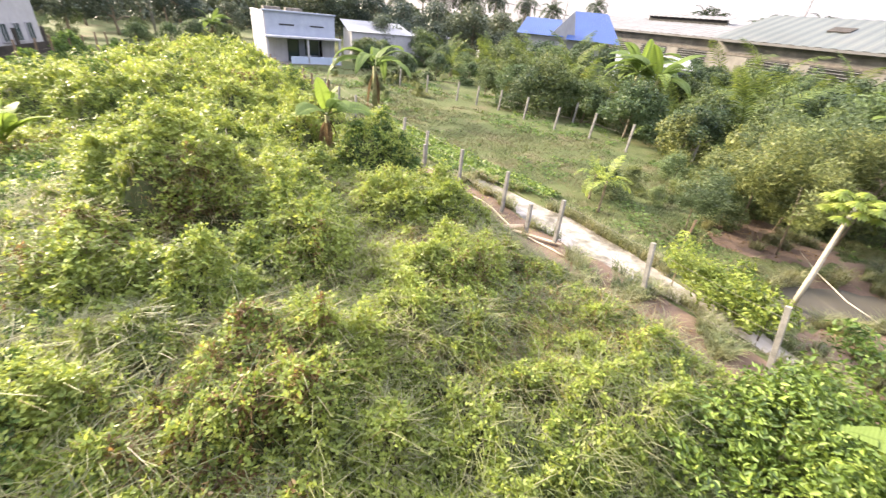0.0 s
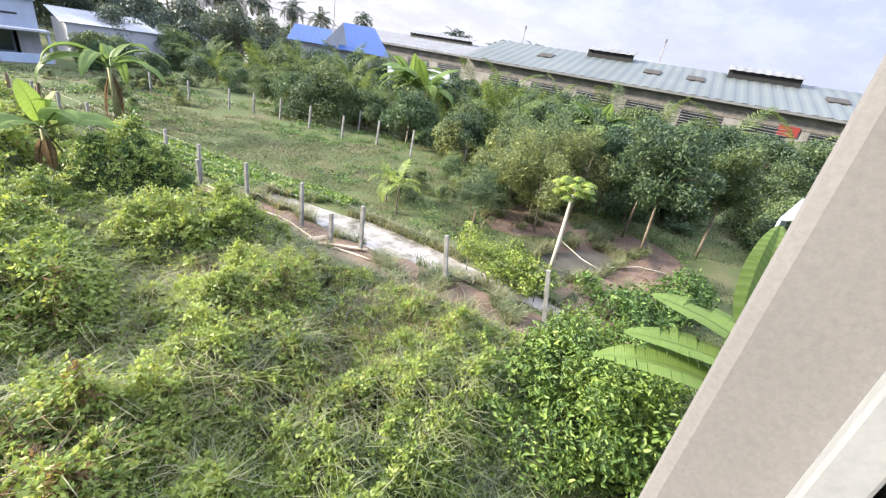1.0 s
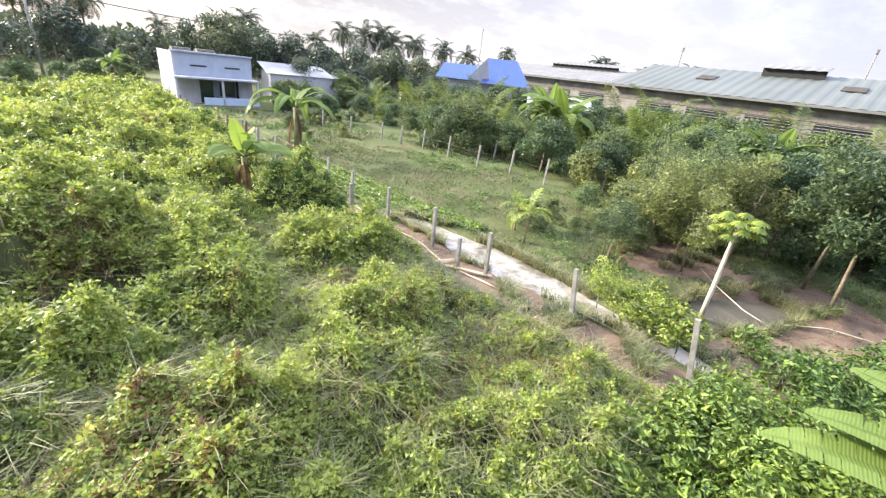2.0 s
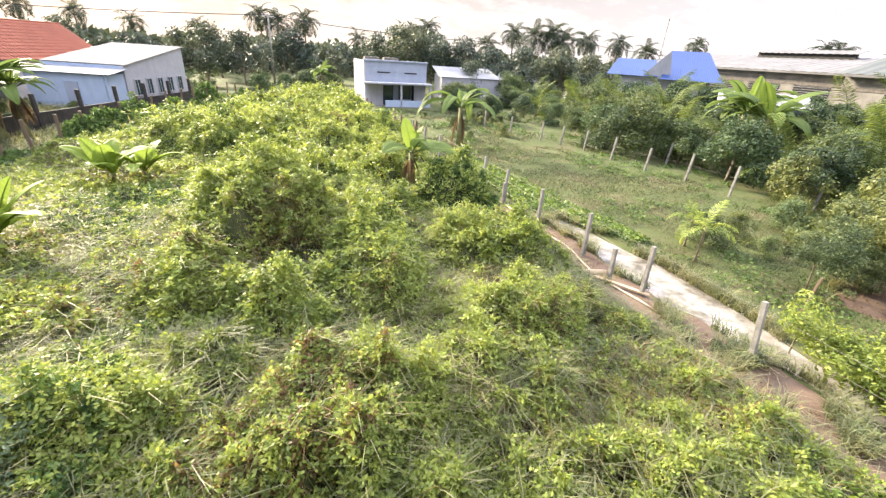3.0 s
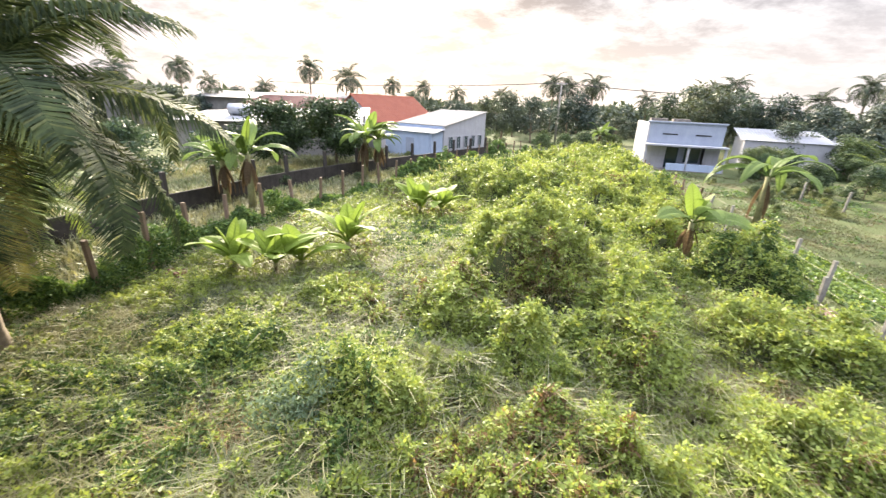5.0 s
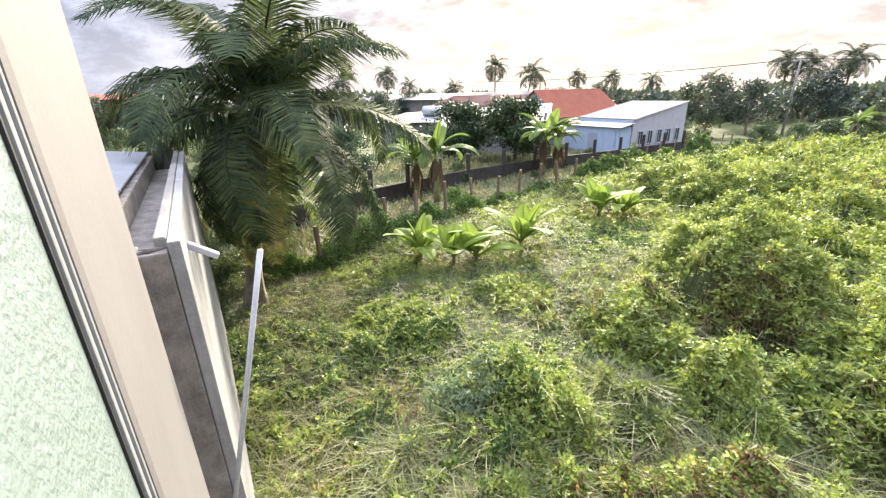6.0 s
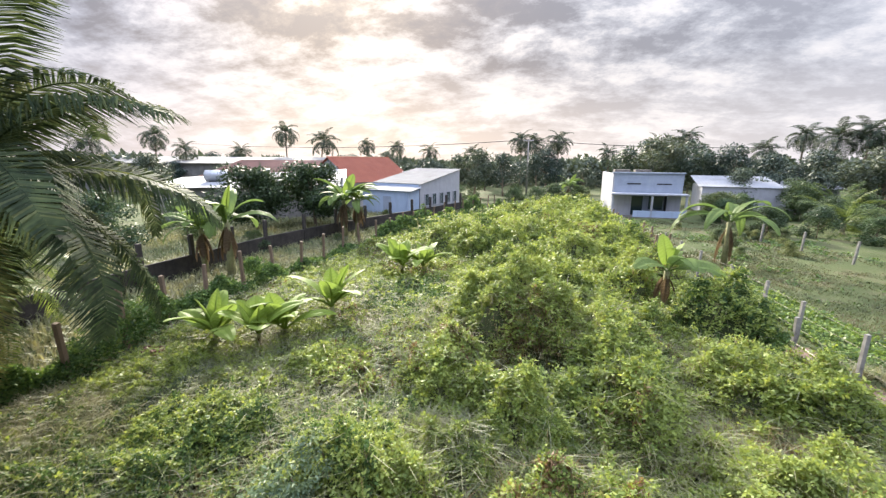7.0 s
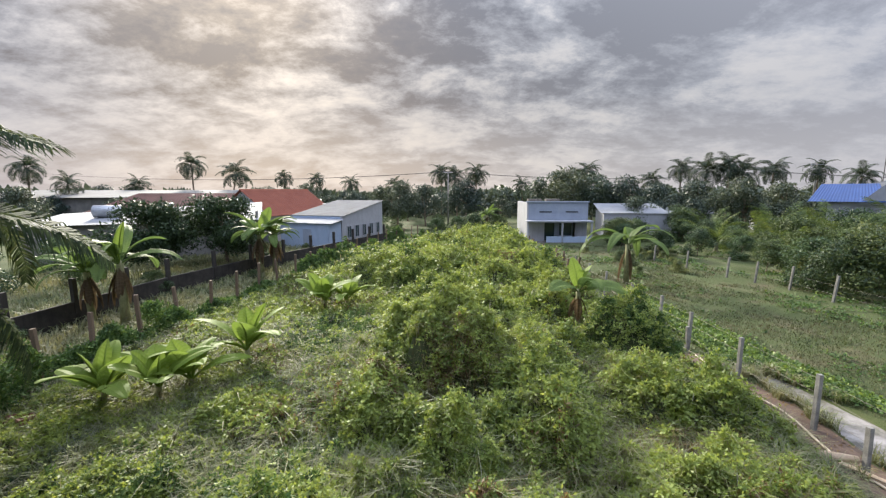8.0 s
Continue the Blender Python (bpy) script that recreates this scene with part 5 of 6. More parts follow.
def house_long():
    h = thing("house", pose(-35.0, 35.0, 0, 0, 0, 23), "long low pale house with a white sheet roof", "house")
    W, D = 18.0, 9.0
    wall_box(h, 0, 0, W, 0.2, 0, 3.3, "grey_plaster")
    wall_box(h, 0, 0.2, 0.2, D, 0, 3.6, "grey_plaster")
    wall_box(h, W - 0.2, 0.2, W, D, 0, 4.2, "grey_plaster")
    wall_box(h, 0.2, D - 0.2, W - 0.2, D, 0, 3.6, "grey_plaster")
    part("roof", corrugated(bmesh.new(), (-0.4, -0.5, 3.3), (W + 0.4, -0.5, 3.4), (W + 0.4, D + 0.3, 4.9), (-0.4, D + 0.3, 3.9), 70), MAT["sheet_white"], h)
    for x in (1.6, 6.3, 11.0):
        window_at(h, x, -0.02, 1.1, 0.8, 1.1)
    part("roof_vent", boxed(9.2, 5.0, 3.6, 10.0, 5.7, 5.0, 0.04), MAT["galv"], h, "square galvanised roof ventilator")
    part("roof_vent", boxed(13.0, 7.0, 3.8, 13.5, 7.5, 5.4, 0.04), MAT["galv"], h, "square galvanised roof ventilator")
    tank = thing("water_tank", pose(-33.0, 40.0, 3.55, 0, 0, 23), "horizontal stainless steel water tank on the roof", "water tank")
    part("tank_body", tube(bmesh.new(), [(0, 0, 0.75), (0.12, 0, 0.75), (2.2, 0, 0.75), (2.32, 0, 0.75)], [0.4, 0.6, 0.6, 0.4], 18), MAT["galv"], tank, smooth=True)
    for x in (0.4, 1.9):
        part("stand", boxed(x - 0.06, -0.5, -0.2, x + 0.06, 0.5, 0.25), MAT["galv"], tank)
    h2 = thing("house", pose(-44, 52, 0, 0, 0, 18), "dark rusty brown roofed house behind the white roof", "house")
    wall_box(h2, 0, 0, 20, 8, 0, 3.6, "grey_plaster")
    part("roof", corrugated(bmesh.new(), (-0.5, -0.6, 3.5), (20.5, -0.6, 3.5), (16.0, 5, 5.9), (4.0, 5, 5.9), 40), MAT["sheet_brown"], h2)
    h3 = thing("warehouse", pose(-78, 62, 0, 0, 0, 14), "long grey weathered warehouse side behind the houses", "warehouse")
    wall_box(h3, 0, 0, 42, 14, 0, 5.2, "grey_plaster")
    part("roof", corrugated(bmesh.new(), (-0.5, -0.6, 5.2), (42.5, -0.6, 5.2), (42.5, 14, 6.4), (-0.5, 14, 6.4), 60), MAT["sheet_grey"], h3)
    h4 = thing("house", pose(-104, 24, 0, 0, 0, 75), "distant house with reddish brown walls", "house")
    wall_box(h4, 0, 0, 10, 6, 0, 6.4, "brick")
    part("roof", corrugated(bmesh.new(), (-0.5, -0.6, 6.4), (10.5, -0.6, 6.4), (10.5, 6.5, 7.4), (-0.5, 6.5, 7.4), 30), MAT["tile_red"], h4)


house_long()


def house_blue():
    h = thing("house", pose(50.0, 46.0, 0, 0, 0, -47) @ Matrix.Diagonal((0.84, 0.84, 1.0, 1.0)), "house with a bright blue hipped sheet roof", "house")
    wall_box(h, -7, -4, 5.5, 5, 0, 4.9, "white_wall")
    e, r = 4.7, 8.1
    part("roof", corrugated(bmesh.new(), (-1.2, -5.2, e), (7.0, -5.2, e), (4.6, 0.5, r), (-0.6, 0.5, r), 26), MAT["sheet_blue"], h, "blue ribbed main roof slope")
    part("roof", corrugated(bmesh.new(), (7.0, 6.2, e), (-1.2, 6.2, e), (-0.6, 0.5, r), (4.6, 0.5, r), 26), MAT["sheet_blue"], h, "blue ribbed back roof slope")
    part("roof", corrugated(bmesh.new(), (7.0, -5.2, e), (7.0, 6.2, e), (4.6, 0.51, r), (4.6, 0.49, r), 20), MAT["sheet_blue"], h, "blue ribbed hip end")
    part("gable_wall", prism(bmesh.new(), [(-4.2, 4.6), (0.2, 4.6), (-0.6, 8.0)], -4.3, -4.1), MAT["white_wall"], h, "pale triangular gable")
    part("roof", corrugated(bmesh.new(), (-9.0, -4.6, e + 0.2), (-1.6, -4.6, e + 0.2), (-2.4, 0.5, 6.9), (-8.2, 0.5, 6.9), 22), MAT["sheet_blue"], h, "lower blue wing roof")
    for x in (-5.5, -2.5, 2.0):
        window_at(h, x, -4.02, 1.2, 1.4, 1.5)
    s = thing("shed", pose(41.5, 27.5, 0, 0, 0, -52), "open shed with a pale sheet roof", "shed")
    part("roof", corrugated(bmesh.new(), (-3.6, -3, 3.6), (3.4, -3, 3.6), (3.4, 2.5, 4.4), (-3.6, 2.5, 4.4), 20), MAT["sheet_white"], s)
    wall_box(s, -3.4, -2.6, 3.2, 2.2, 0, 3.5, "grey_wall")


house_blue()


def warehouse(x0, x1, y0, y1, eave, ridge, roof_mat, label, monitors, gaps):
    """A long shed with a ridged sheet roof, ridge ventilators and louvred openings towards the plot."""
    h = thing("warehouse", pose(x0, y0, 0), label, "warehouse")
    D, L = x1 - x0, y1 - y0
    part("wall", boxed(0, 0, 0, 0.25, L, eave, 0.01), MAT["grey_plaster"], h, "stained pale plaster long wall")
    part("gable_wall", prism(bmesh.new(), [(0.25, 0), (D, 0), (D, eave), (D / 2, ridge - 0.1), (0.25, eave)], 0, 0.25), MAT["grey_plaster"], h)
    part("gable_wall", prism(bmesh.new(), [(0.25, 0), (D, 0), (D, eave), (D / 2, ridge - 0.1), (0.25, eave)], L - 0.25, L), MAT["grey_plaster"], h)
    n = round(L / 1.2)
    part("roof", corrugated(bmesh.new(), (-0.8, -0.5, eave + 0.05), (-0.8, L + 0.5, eave + 0.05), (D / 2, L + 0.5, ridge), (D / 2, -0.5, ridge), n, 0.06), MAT[roof_mat], h)
    part("roof", corrugated(bmesh.new(), (D + 0.8, -0.5, eave + 0.05), (D + 0.8, L + 0.5, eave + 0.05), (D / 2, L + 0.5, ridge), (D / 2, -0.5, ridge), n, 0.06), MAT[roof_mat], h)
    part("gutter", boxed(-1.0, -0.5, eave - 0.2, -0.82, L + 0.5, eave + 0.05), MAT["sheet_grey"], h, "long grey gutter")
    part("band", boxed(-0.06, 0.2, eave - 1.5, 0.0, L - 0.2, eave - 1.2), MAT["concrete"], h, "grey concrete band")
    for a, b in monitors:
        mon = part("ridge_vent", corrugated(bmesh.new(), (D / 2 - 2.6, a, ridge + 0.35), (D / 2 - 2.6, b, ridge + 0.35), (D / 2, b, ridge + 0.95), (D / 2, a, ridge + 0.95), max(4, round((b - a) / 1.0)), 0.05), MAT["sheet_grey"], h, "raised grey ridge ventilator")
        part("vent_opening", boxed(D / 2 - 2.2, a + 0.2, ridge - 0.7, D / 2 - 1.9, b - 0.2, ridge + 0.4), MAT["gasket"], h, "dark ventilator opening")
    for a in gaps:
        u = 0.55
        x = -0.8 + u * (D / 2 + 0.8)
        z = eave + 0.05 + u * (ridge - eave)
        ob = part("skylight", boxed(-1.0, 0, 0.05, 1.0, 2.0, 0.14), MAT["dark_wall"], h, "dark roof light")
        ob.matrix_basis = pose(x, a, z, 0, -math.degrees(math.atan2(ridge - eave, D / 2 + 0.8)), 0)
    y = 1.5
    k = 0
    while y < L - 5:
        w = 4.2
        win = part("louvre_window", boxed(-0.03, y, eave - 3.6, 0.02, y + w, eave - 1.6), MAT["gasket"], h, "dark louvred opening")
        for i in range(7):
            ob = part("slat", boxed(-0.14, y, -0.02, 0.0, y + w, 0.015), MAT["sheet_white"], win)
            ob.matrix_basis = pose(-0.03, 0, eave - 3.5 + i * 0.28, 0, 35, 0)
        y += 6.0
        k += 1
    return h


wh = warehouse(56, 80, -22, 29.5, 6.5, 9.8, "sheet_green", "long warehouse with faded green ribbed roof and louvred wall", [(31.5, 38), (12.5, 20.5), (-0.3, 6)], [8.5, 22.5, 27.5, 41.5])
part("red_door", boxed(-0.1, 12.6, 4.2, -0.02, 14.4, 5.2), MAT["red_paint"], wh, "bright red painted panel")
warehouse(64, 92, 33, 66, 6.6, 8.9, "sheet_grey", "long grey roofed warehouse behind the green roof", [(6, 20)], [])


# ---- poles and cables ----
def utility_pole(x, y, h, arm, label, wires=()):
    p = thing("utility_pole", pose(x, y, 0), label, "utility pole")
    part("shaft", tube(bmesh.new(), [(0, 0, -0.3), (0, 0, h * 0.5), (0, 0, h)], [0.17, 0.14, 0.1], 10), MAT["post"], p, smooth=True)
    if arm:
        part("crossarm", boxed(-arm / 2, -0.05, h - 0.35, arm / 2, 0.05, h - 0.25), MAT["galv"], p, "steel crossarm")
        for s in (-0.45, 0, 0.45):
            part("insulator", tube(bmesh.new(), [(s * arm, 0, h - 0.25), (s * arm, 0, h - 0.1)], [0.05, 0.04], 6), MAT["white_wall"], p)
    return p


utility_pole(0.9, 75, 9.7, 1.6, "tall concrete utility pole with a steel crossarm")
utility_pole(56, 72, 9.5, 1.6, "distant concrete utility pole with a crossarm")
utility_pole(66, 75, 11.0, 2.4, "distant utility pole with a wide crossarm")
for x, y, h in ((70, 27.5, 12.0), (70, 6.8, 12.6), (96, 92, 17)):
    m = thing("antenna_mast", pose(x, y, 0, 0, 3 if h < 15 else 0, 0), "thin tall grey metal mast above the roofs", "mast")
    part("mast_shaft", tube(bmesh.new(), [(0, 0, 0), (0, 0, h)], [0.11, 0.06], 6), MAT["wire"], m)
    part("mast_head", boxed(-0.12, -0.12, h, 0.12, 0.12, h + 0.5, 0.02), MAT["wire"], m)
cable = thing("power_cable", Matrix(), "thin dark overhead power cables", "cable")
for off in (-0.7, 0.0, 0.7):
    bm = bmesh.new()
    for a, b in (((-75, 82, 9.4), (0.9, 75, 9.55)), ((0.9, 75, 9.55), (56, 72, 9.3)), ((56, 72, 9.3), (120, 70, 9.3))):
        tube(bm, [Vector(a).lerp(Vector(b), k / 12) + Vector((0, off, -1.2 * 4 * (k / 12) * (1 - k / 12))) for k in range(13)], 0.018, 4)
    part("wire", bm, MAT["gasket"], cable)

# ---- bananas ----
b_tall = make_banana("banana_plant", 2.2, 1.9, 6, "tall banana plant with one upright yellow-green young leaf", 31, 2, 3, 0.9, 0.13, 1.4)
place(b_tall, 5.35, 17.2)
b_fan = make_banana("banana_plant", 1.9, 2.6, 9, "banana plant with wide arching grey-green leaves", 32, 0, 3, 0.55, 0.12, 1.9)
place(b_fan, 12.3, 28.4, 40, 1.4)
b_small = make_banana("banana_plant", 0.7, 1.3, 8, "young bright green banana plant in the weeds", 33, 2, 1, 0.52, 0.07, 0.95, upright=0.22, young=True)
plant_copies(b_small, [(-7.0, 15.2, 0, 1.65), (-9.6, 12.2, 70, 1.45), (-8.4, 12.7, 200, 1.4), (-7.8, 13.3, 130, 1.3), (-6.1, 21.8, 160, 1.6), (-5.1, 22.3, 20, 1.45)], "young bananas in the weeds", 0.5)
b_mid = make_banana("banana_plant", 2.0, 1.9, 12, "banana plant with dead brown leaves by the wall", 34, 1, 10, 0.5, 0.13, 1.5)
plant_copies(b_mid, [(-14.7, 19.6, 0, 1.45), (-13.4, 31.0, 90, 1.5), (-12.6, 31.6, 210, 1.4), (-16.4, 19.8, 160, 1.25), (6.5, 61, 30, 1.3), (30.0, 21.0, 60, 1.75), (29.0, 18.8, 190, 1.65), (30.5, 6.0, 10, 1.5), (32.5, 22.5, 250, 1.7), (-16.6, 10.6, 45, 0.95), (-15.2, 9.2, 140, 0.9), (-9.5, 56, 140, 1.1)], "bananas by the wall")

# Large banana close to the building, its torn leaves reaching past the wall.
b_near = thing("banana_plant", pose(6.6, -1.55, 0), "large banana plant with torn hanging leaves by the building", "banana plant")
part("stem", tube(bmesh.new(), [(0, 0, -0.1), (0.05, 0, 1.4), (0, 0, 2.6)], [0.15, 0.12, 0.08], 10), MAT["banana_stem"], b_near, smooth=True)
rr = random.Random(77)
for turn, lift, dr, ln, z in ((100, 0.5, 0.95, 2.9, 1.95), (92, 0.3, 0.6, 2.5, 2.45), (72, 0.35, 0.5, 2.4, 2.65), (200, 0.9, 1.2, 2.4, 2.6), (300, 0.8, 1.3, 2.3, 2.6)):
    ob = part("leaf", banana_leaf_bm(ln, 0.8, dr, rr, lift, 0.3), MAT["banana"], b_near)
    ob.matrix_basis = pose(0, 0, z, 0, 0, turn)
part("stem", tube(bmesh.new(), [(-0.25, 1.05, -0.1), (-0.22, 1.08, 1.6), (-0.2, 1.1, 3.1)], [0.11, 0.09, 0.05], 9), MAT["banana_stem"], b_near, smooth=True)
ob = part("leaf", banana_leaf_bm(1.75, 0.62, 0.3, rr, 1.4, 0.08), MAT["banana"], b_near)
ob.matrix_basis = pose(-0.2, 1.1, 3.0, 0, 0, 12)
ob = part("dead_leaf", banana_leaf_bm(1.2, 0.3, 1.2, rr, 0.5, 0.5), MAT["banana_dead"], b_near, "withered brown curled leaf")
ob.matrix_basis = pose(0, 0, 2.4, 0, 0, 60)

# ---- palms ----
near_palm = make_palm("coconut_palm", 5.6, 4.8, 26, 130, "large coconut palm with drooping fronds beside the house", 41, lean=(0.35, 1.0), thick=0.29, droop=1.8, leaflet=0.25, width=0.019, limp=1.1)
gen_p = np.random.default_rng(48)
for turn, dip in ((-75, 78), (-38, 70), (-112, 66)):
    ob = frond_mesh(3.9, 110, 0.9, MAT["palm_yellow"], gen_p, 0.2, 0.0135, lift=0.2, limp=1.4)
    ob["label"] = "yellowing frond hanging down"
    ob.parent = near_palm
    ob.matrix_basis = Matrix.Translation((0.35, 1.0, 5.4)) @ pose(0, 0, 0, 0, 0, turn) @ pose(0, 0, 0, 0, dip - 20, 0)
place(near_palm, -11.1, 6.5, 0, 1.0)
second_palm = make_palm("coconut_palm", 2.2, 3.2, 14, 44, "younger coconut palm in the yard", 42, mat="palm_young", droop=1.8)
place(second_palm, -16.0, 10.4, 0, 1.0)
young = make_palm("young_palm", 0.95, 0.85, 7, 17, "small slender young palm on the grass", 43, mat="vine", thick=0.035, bark="bark", droop=1.2, leaflet=0.3, width=0.07, limp=0.6)
plant_copies(young, [(13.3, 9.9, 0, 1.3), (14.1, 11.0, 80, 1.1)], "young palms by the ditch")
bushy = make_palm("coconut_palm", 0.8, 3.4, 13, 34, "young trunkless coconut palm among shrubs", 44, mat="palm_young", thick=0.18, droop=1.4)
g_ = random.Random(9)
spots = []
for i in range(44):
    spots.append((g_.uniform(27, 50), g_.uniform(8, 52), g_.uniform(0, 360), g_.uniform(0.95, 1.4)))
spots += [(50, 8, 20, 1.9), (51, 14, 70, 1.8), (50, 20.5, 130, 1.9), (51.5, 3, 220, 1.8), (50, -3, 310, 1.9), (51, 25, 170, 1.8), (50, -9, 80, 1.8), (36, 10, 30, 1.2), (34, 4, 100, 1.2), (38, 17, 200, 1.2), (30, 15, 10, 1.0), (40, 14, 20, 1.5), (42, 9, 200, 1.3), (44, 20, 110, 1.3), (46, 4, 50, 1.3), (33, 34, 10, 1.3), (36, 40, 60, 1.5), (38.5, 35, 140, 1.6), (42, 37.5, 250, 1.7), (35, 32, 320, 1.4), (45, 35, 40, 1.6)]
plant_copies(bushy, spots, "young coconut palms in the grove")

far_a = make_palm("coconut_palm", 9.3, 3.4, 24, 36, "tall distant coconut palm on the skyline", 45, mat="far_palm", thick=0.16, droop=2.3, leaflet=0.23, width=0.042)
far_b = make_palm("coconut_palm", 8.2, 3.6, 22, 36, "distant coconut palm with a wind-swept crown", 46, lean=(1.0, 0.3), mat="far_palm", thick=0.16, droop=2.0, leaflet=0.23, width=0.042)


def polar(az, d):
    a = radians(az)
    return 0.1 + d * math.sin(a), 1.35 + d * math.cos(a)


FAR_A = [(-45, 92, 1.0), (-31.1, 100, 1.17), (-17.0, 105, 0.9), (-0.3, 88, 1.02), (4.5, 82, 0.98), (19.1, 88, 1.02), (29.7, 92, 1.05), (34.4, 86, 1.06), (38.4, 90, 0.98), (61, 120, 1.1), (71, 140, 1.2), (-21, 110, 0.95), (50, 130, 1.15), (-56, 90, 1.05), (42, 100, 1.0)]
FAR_B = [(-27.2, 98, 1.12), (-42.1, 96, 0.85), (-13, 108, 0.92), (1.9, 84, 1.0), (10.9, 95, 0.85), (17.0, 92, 1.0), (26, 96, 0.92), (31.9, 88, 1.1), (36.4, 88, 1.06), (62.5, 118, 1.15), (66, 125, 1.1), (-36, 104, 0.85), (-7.3, 100, 0.85), (-50, 88, 1.0), (45, 96, 0.95), (69, 130, 1.15)]
plant_copies(far_a, [(*polar(a, d), a * 37 % 360, s * 1.04) for a, d, s in FAR_A], "coconut palms on the skyline")
plant_copies(far_b, [(*polar(a, d), a * 53 % 360, s * 1.06) for a, d, s in FAR_B], "coconut palms on the skyline")

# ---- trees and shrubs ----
far1 = make_tree("tree", 8.5, 4.2, 4500, 0.36, "hazy_tree", "distant dark green broadleaf tree", 51, low=0.15, thick=0.2)
far2 = make_tree("tree", 7.0, 4.8, 4500, 0.36, "hazy_tree", "distant spreading broadleaf tree", 52, low=0.12, thick=0.2)
s1, s2 = [], []
for i in range(84):
    az = -75 + 150 * (i + g_.random() * 0.8) / 84
    d = g_.uniform(78, 125)
    if 40 < az < 62:
        d = g_.uniform(85, 125)
    (s1 if i % 2 else s2).append((*polar(az, d), g_.uniform(0, 360), g_.uniform(0.6, 1.0) * (1.0 if az > 8 or az < -4 else 0.85)))
s1 += [(*polar(-6.5, 66), 0, 1.0), (*polar(15, 72), 10, 1.2), (*polar(17.5, 70), 70, 1.25), (*polar(20.5, 73), 70, 1.15), (*polar(24, 74), 30, 1.1), (*polar(3, 78), 30, 1.05), (*polar(36, 66), 30, 1.0)]
s2 += [(*polar(-2.5, 72), 0, 1.0), (*polar(28, 70), 0, 1.0), (*polar(32, 68), 0, 1.05), (*polar(40, 70), 0, 1.0), (*polar(44, 76), 0, 0.9), (*polar(25.5, 62), 0, 0.75)]
plant_copies(far1, s1, "trees on the skyline")
plant_copies(far2, s2, "trees on the skyline")


def far_woods():
    """The unbroken belt of greenery under the skyline."""
    g = np.random.default_rng(61)
    n = 60000
    az = np.radians(g.uniform(-95, 110, n))
    d = g.uniform(100, 135, n)
    top = 4.5 + 2.5 * vnoise(np.degrees(az), 0 * az, 0.5, 1)
    p = np.stack([d * np.sin(az), d * np.cos(az), g.random(n) ** 0.7 * top], 1)
    tagged(quads("far_woods", leaf_quads(p, np.tile([0, -0.5, 0.4], (n, 1)), 0.8 + 0.9 * g.random(n), 0.6, 0.9, g), MAT["hazy_tree"]), "dense belt of distant green woods", "woods", kind="stuff")


far_woods()

shrub1 = make_tree("shrub", 3.6, 2.2, 5200, 0.18, "tree", "dense green shrub beyond the fence", 53, low=0.08, thick=0.06, category="shrub", clumps=22)
shrub2 = make_tree("shrub", 3.2, 2.0, 4600, 0.18, "tree_light", "loose light green shrub", 54, low=0.1, thick=0.05, category="shrub", clumps=22)
dense = make_tree("shrub", 4.2, 2.5, 6000, 0.18, "tree", "dense dark green shrub beyond the fence", 55, low=0.08, thick=0.08, category="shrub", clumps=22)
s1, s2, s3 = [], [], [(24.5, 25.0, 0, 1.05), (25.0, 17.5, 40, 0.95), (26.5, 13.5, 80, 0.95), (25.5, 21.5, 100, 0.75), (29.5, 52.5, 100, 1.1), (27.0, 10.5, 10, 0.9), (-12.6, 6.6, 0, 0.42), (-14.8, 6.4, 200, 0.5), (-13.0, 4.8, 280, 0.45), (-10.6, 5.2, 20, 0.3)]
for i in range(92):
    x, y = 23.6 + 26 * g_.random() ** 1.3, g_.uniform(-16, 44)
    (s2 if i % 4 == 0 else s3 if i % 9 == 2 else s1).append((x, y, g_.uniform(0, 360), g_.uniform(0.7, 1.15) * (1.12 if x > 30 else 0.85)))
for i in range(22):
    s1.append((g_.uniform(20, 40), g_.uniform(40, 54), g_.uniform(0, 360), g_.uniform(0.6, 1.0)))
for i in range(16):
    s2.append((g_.uniform(13, 21), g_.uniform(29, 42), g_.uniform(0, 360), g_.uniform(0.2, 0.36)))
for i in range(12):
    s2.append((g_.uniform(14.5, 21), g_.uniform(6.5, 11), g_.uniform(0, 360), g_.uniform(0.25, 0.5)))
for i in range(15):
    s1.append((g_.uniform(20.5, 25), g_.uniform(-6, 10), g_.uniform(0, 360), g_.uniform(0.5, 0.9)))
for i in range(16):
    s1.append((g_.uniform(40, 51), -14 + 2.7 * i + g_.uniform(-1, 1), g_.uniform(0, 360), g_.uniform(1.05, 1.4)))
s1 += [(41, 36.5, 0, 1.35), (38.5, 39.5, 90, 1.3), (43, 33.5, 200, 1.3), (36, 36, 130, 1.2)]
s2 += [(20.5, 7.5, 0, 0.8), (19.0, 8.8, 60, 0.75), (21.0, 5.2, 130, 0.9), (22.5, 9.5, 40, 0.9)]
for i in range(12):
    y = g_.uniform(16, 46)
    s1.append((float(plot_left(y)) - g_.uniform(1.0, 11), y, g_.uniform(0, 360), g_.uniform(0.18, 0.34)))
for i in range(26):
    s1.append((g_.uniform(-62, -24), g_.uniform(4, 34), g_.uniform(0, 360), g_.uniform(0.7, 1.2)))
for i in range(14):
    s1.append((g_.uniform(-12, 8), g_.uniform(56, 70), g_.uniform(0, 360), g_.uniform(0.5, 0.9)))
plant_copies(shrub2, s2, "shrubs beyond the fence")
plant_copies(shrub1, s1, "shrubs beyond the fence")
plant_copies(dense, s3, "shrubs beyond the fence")

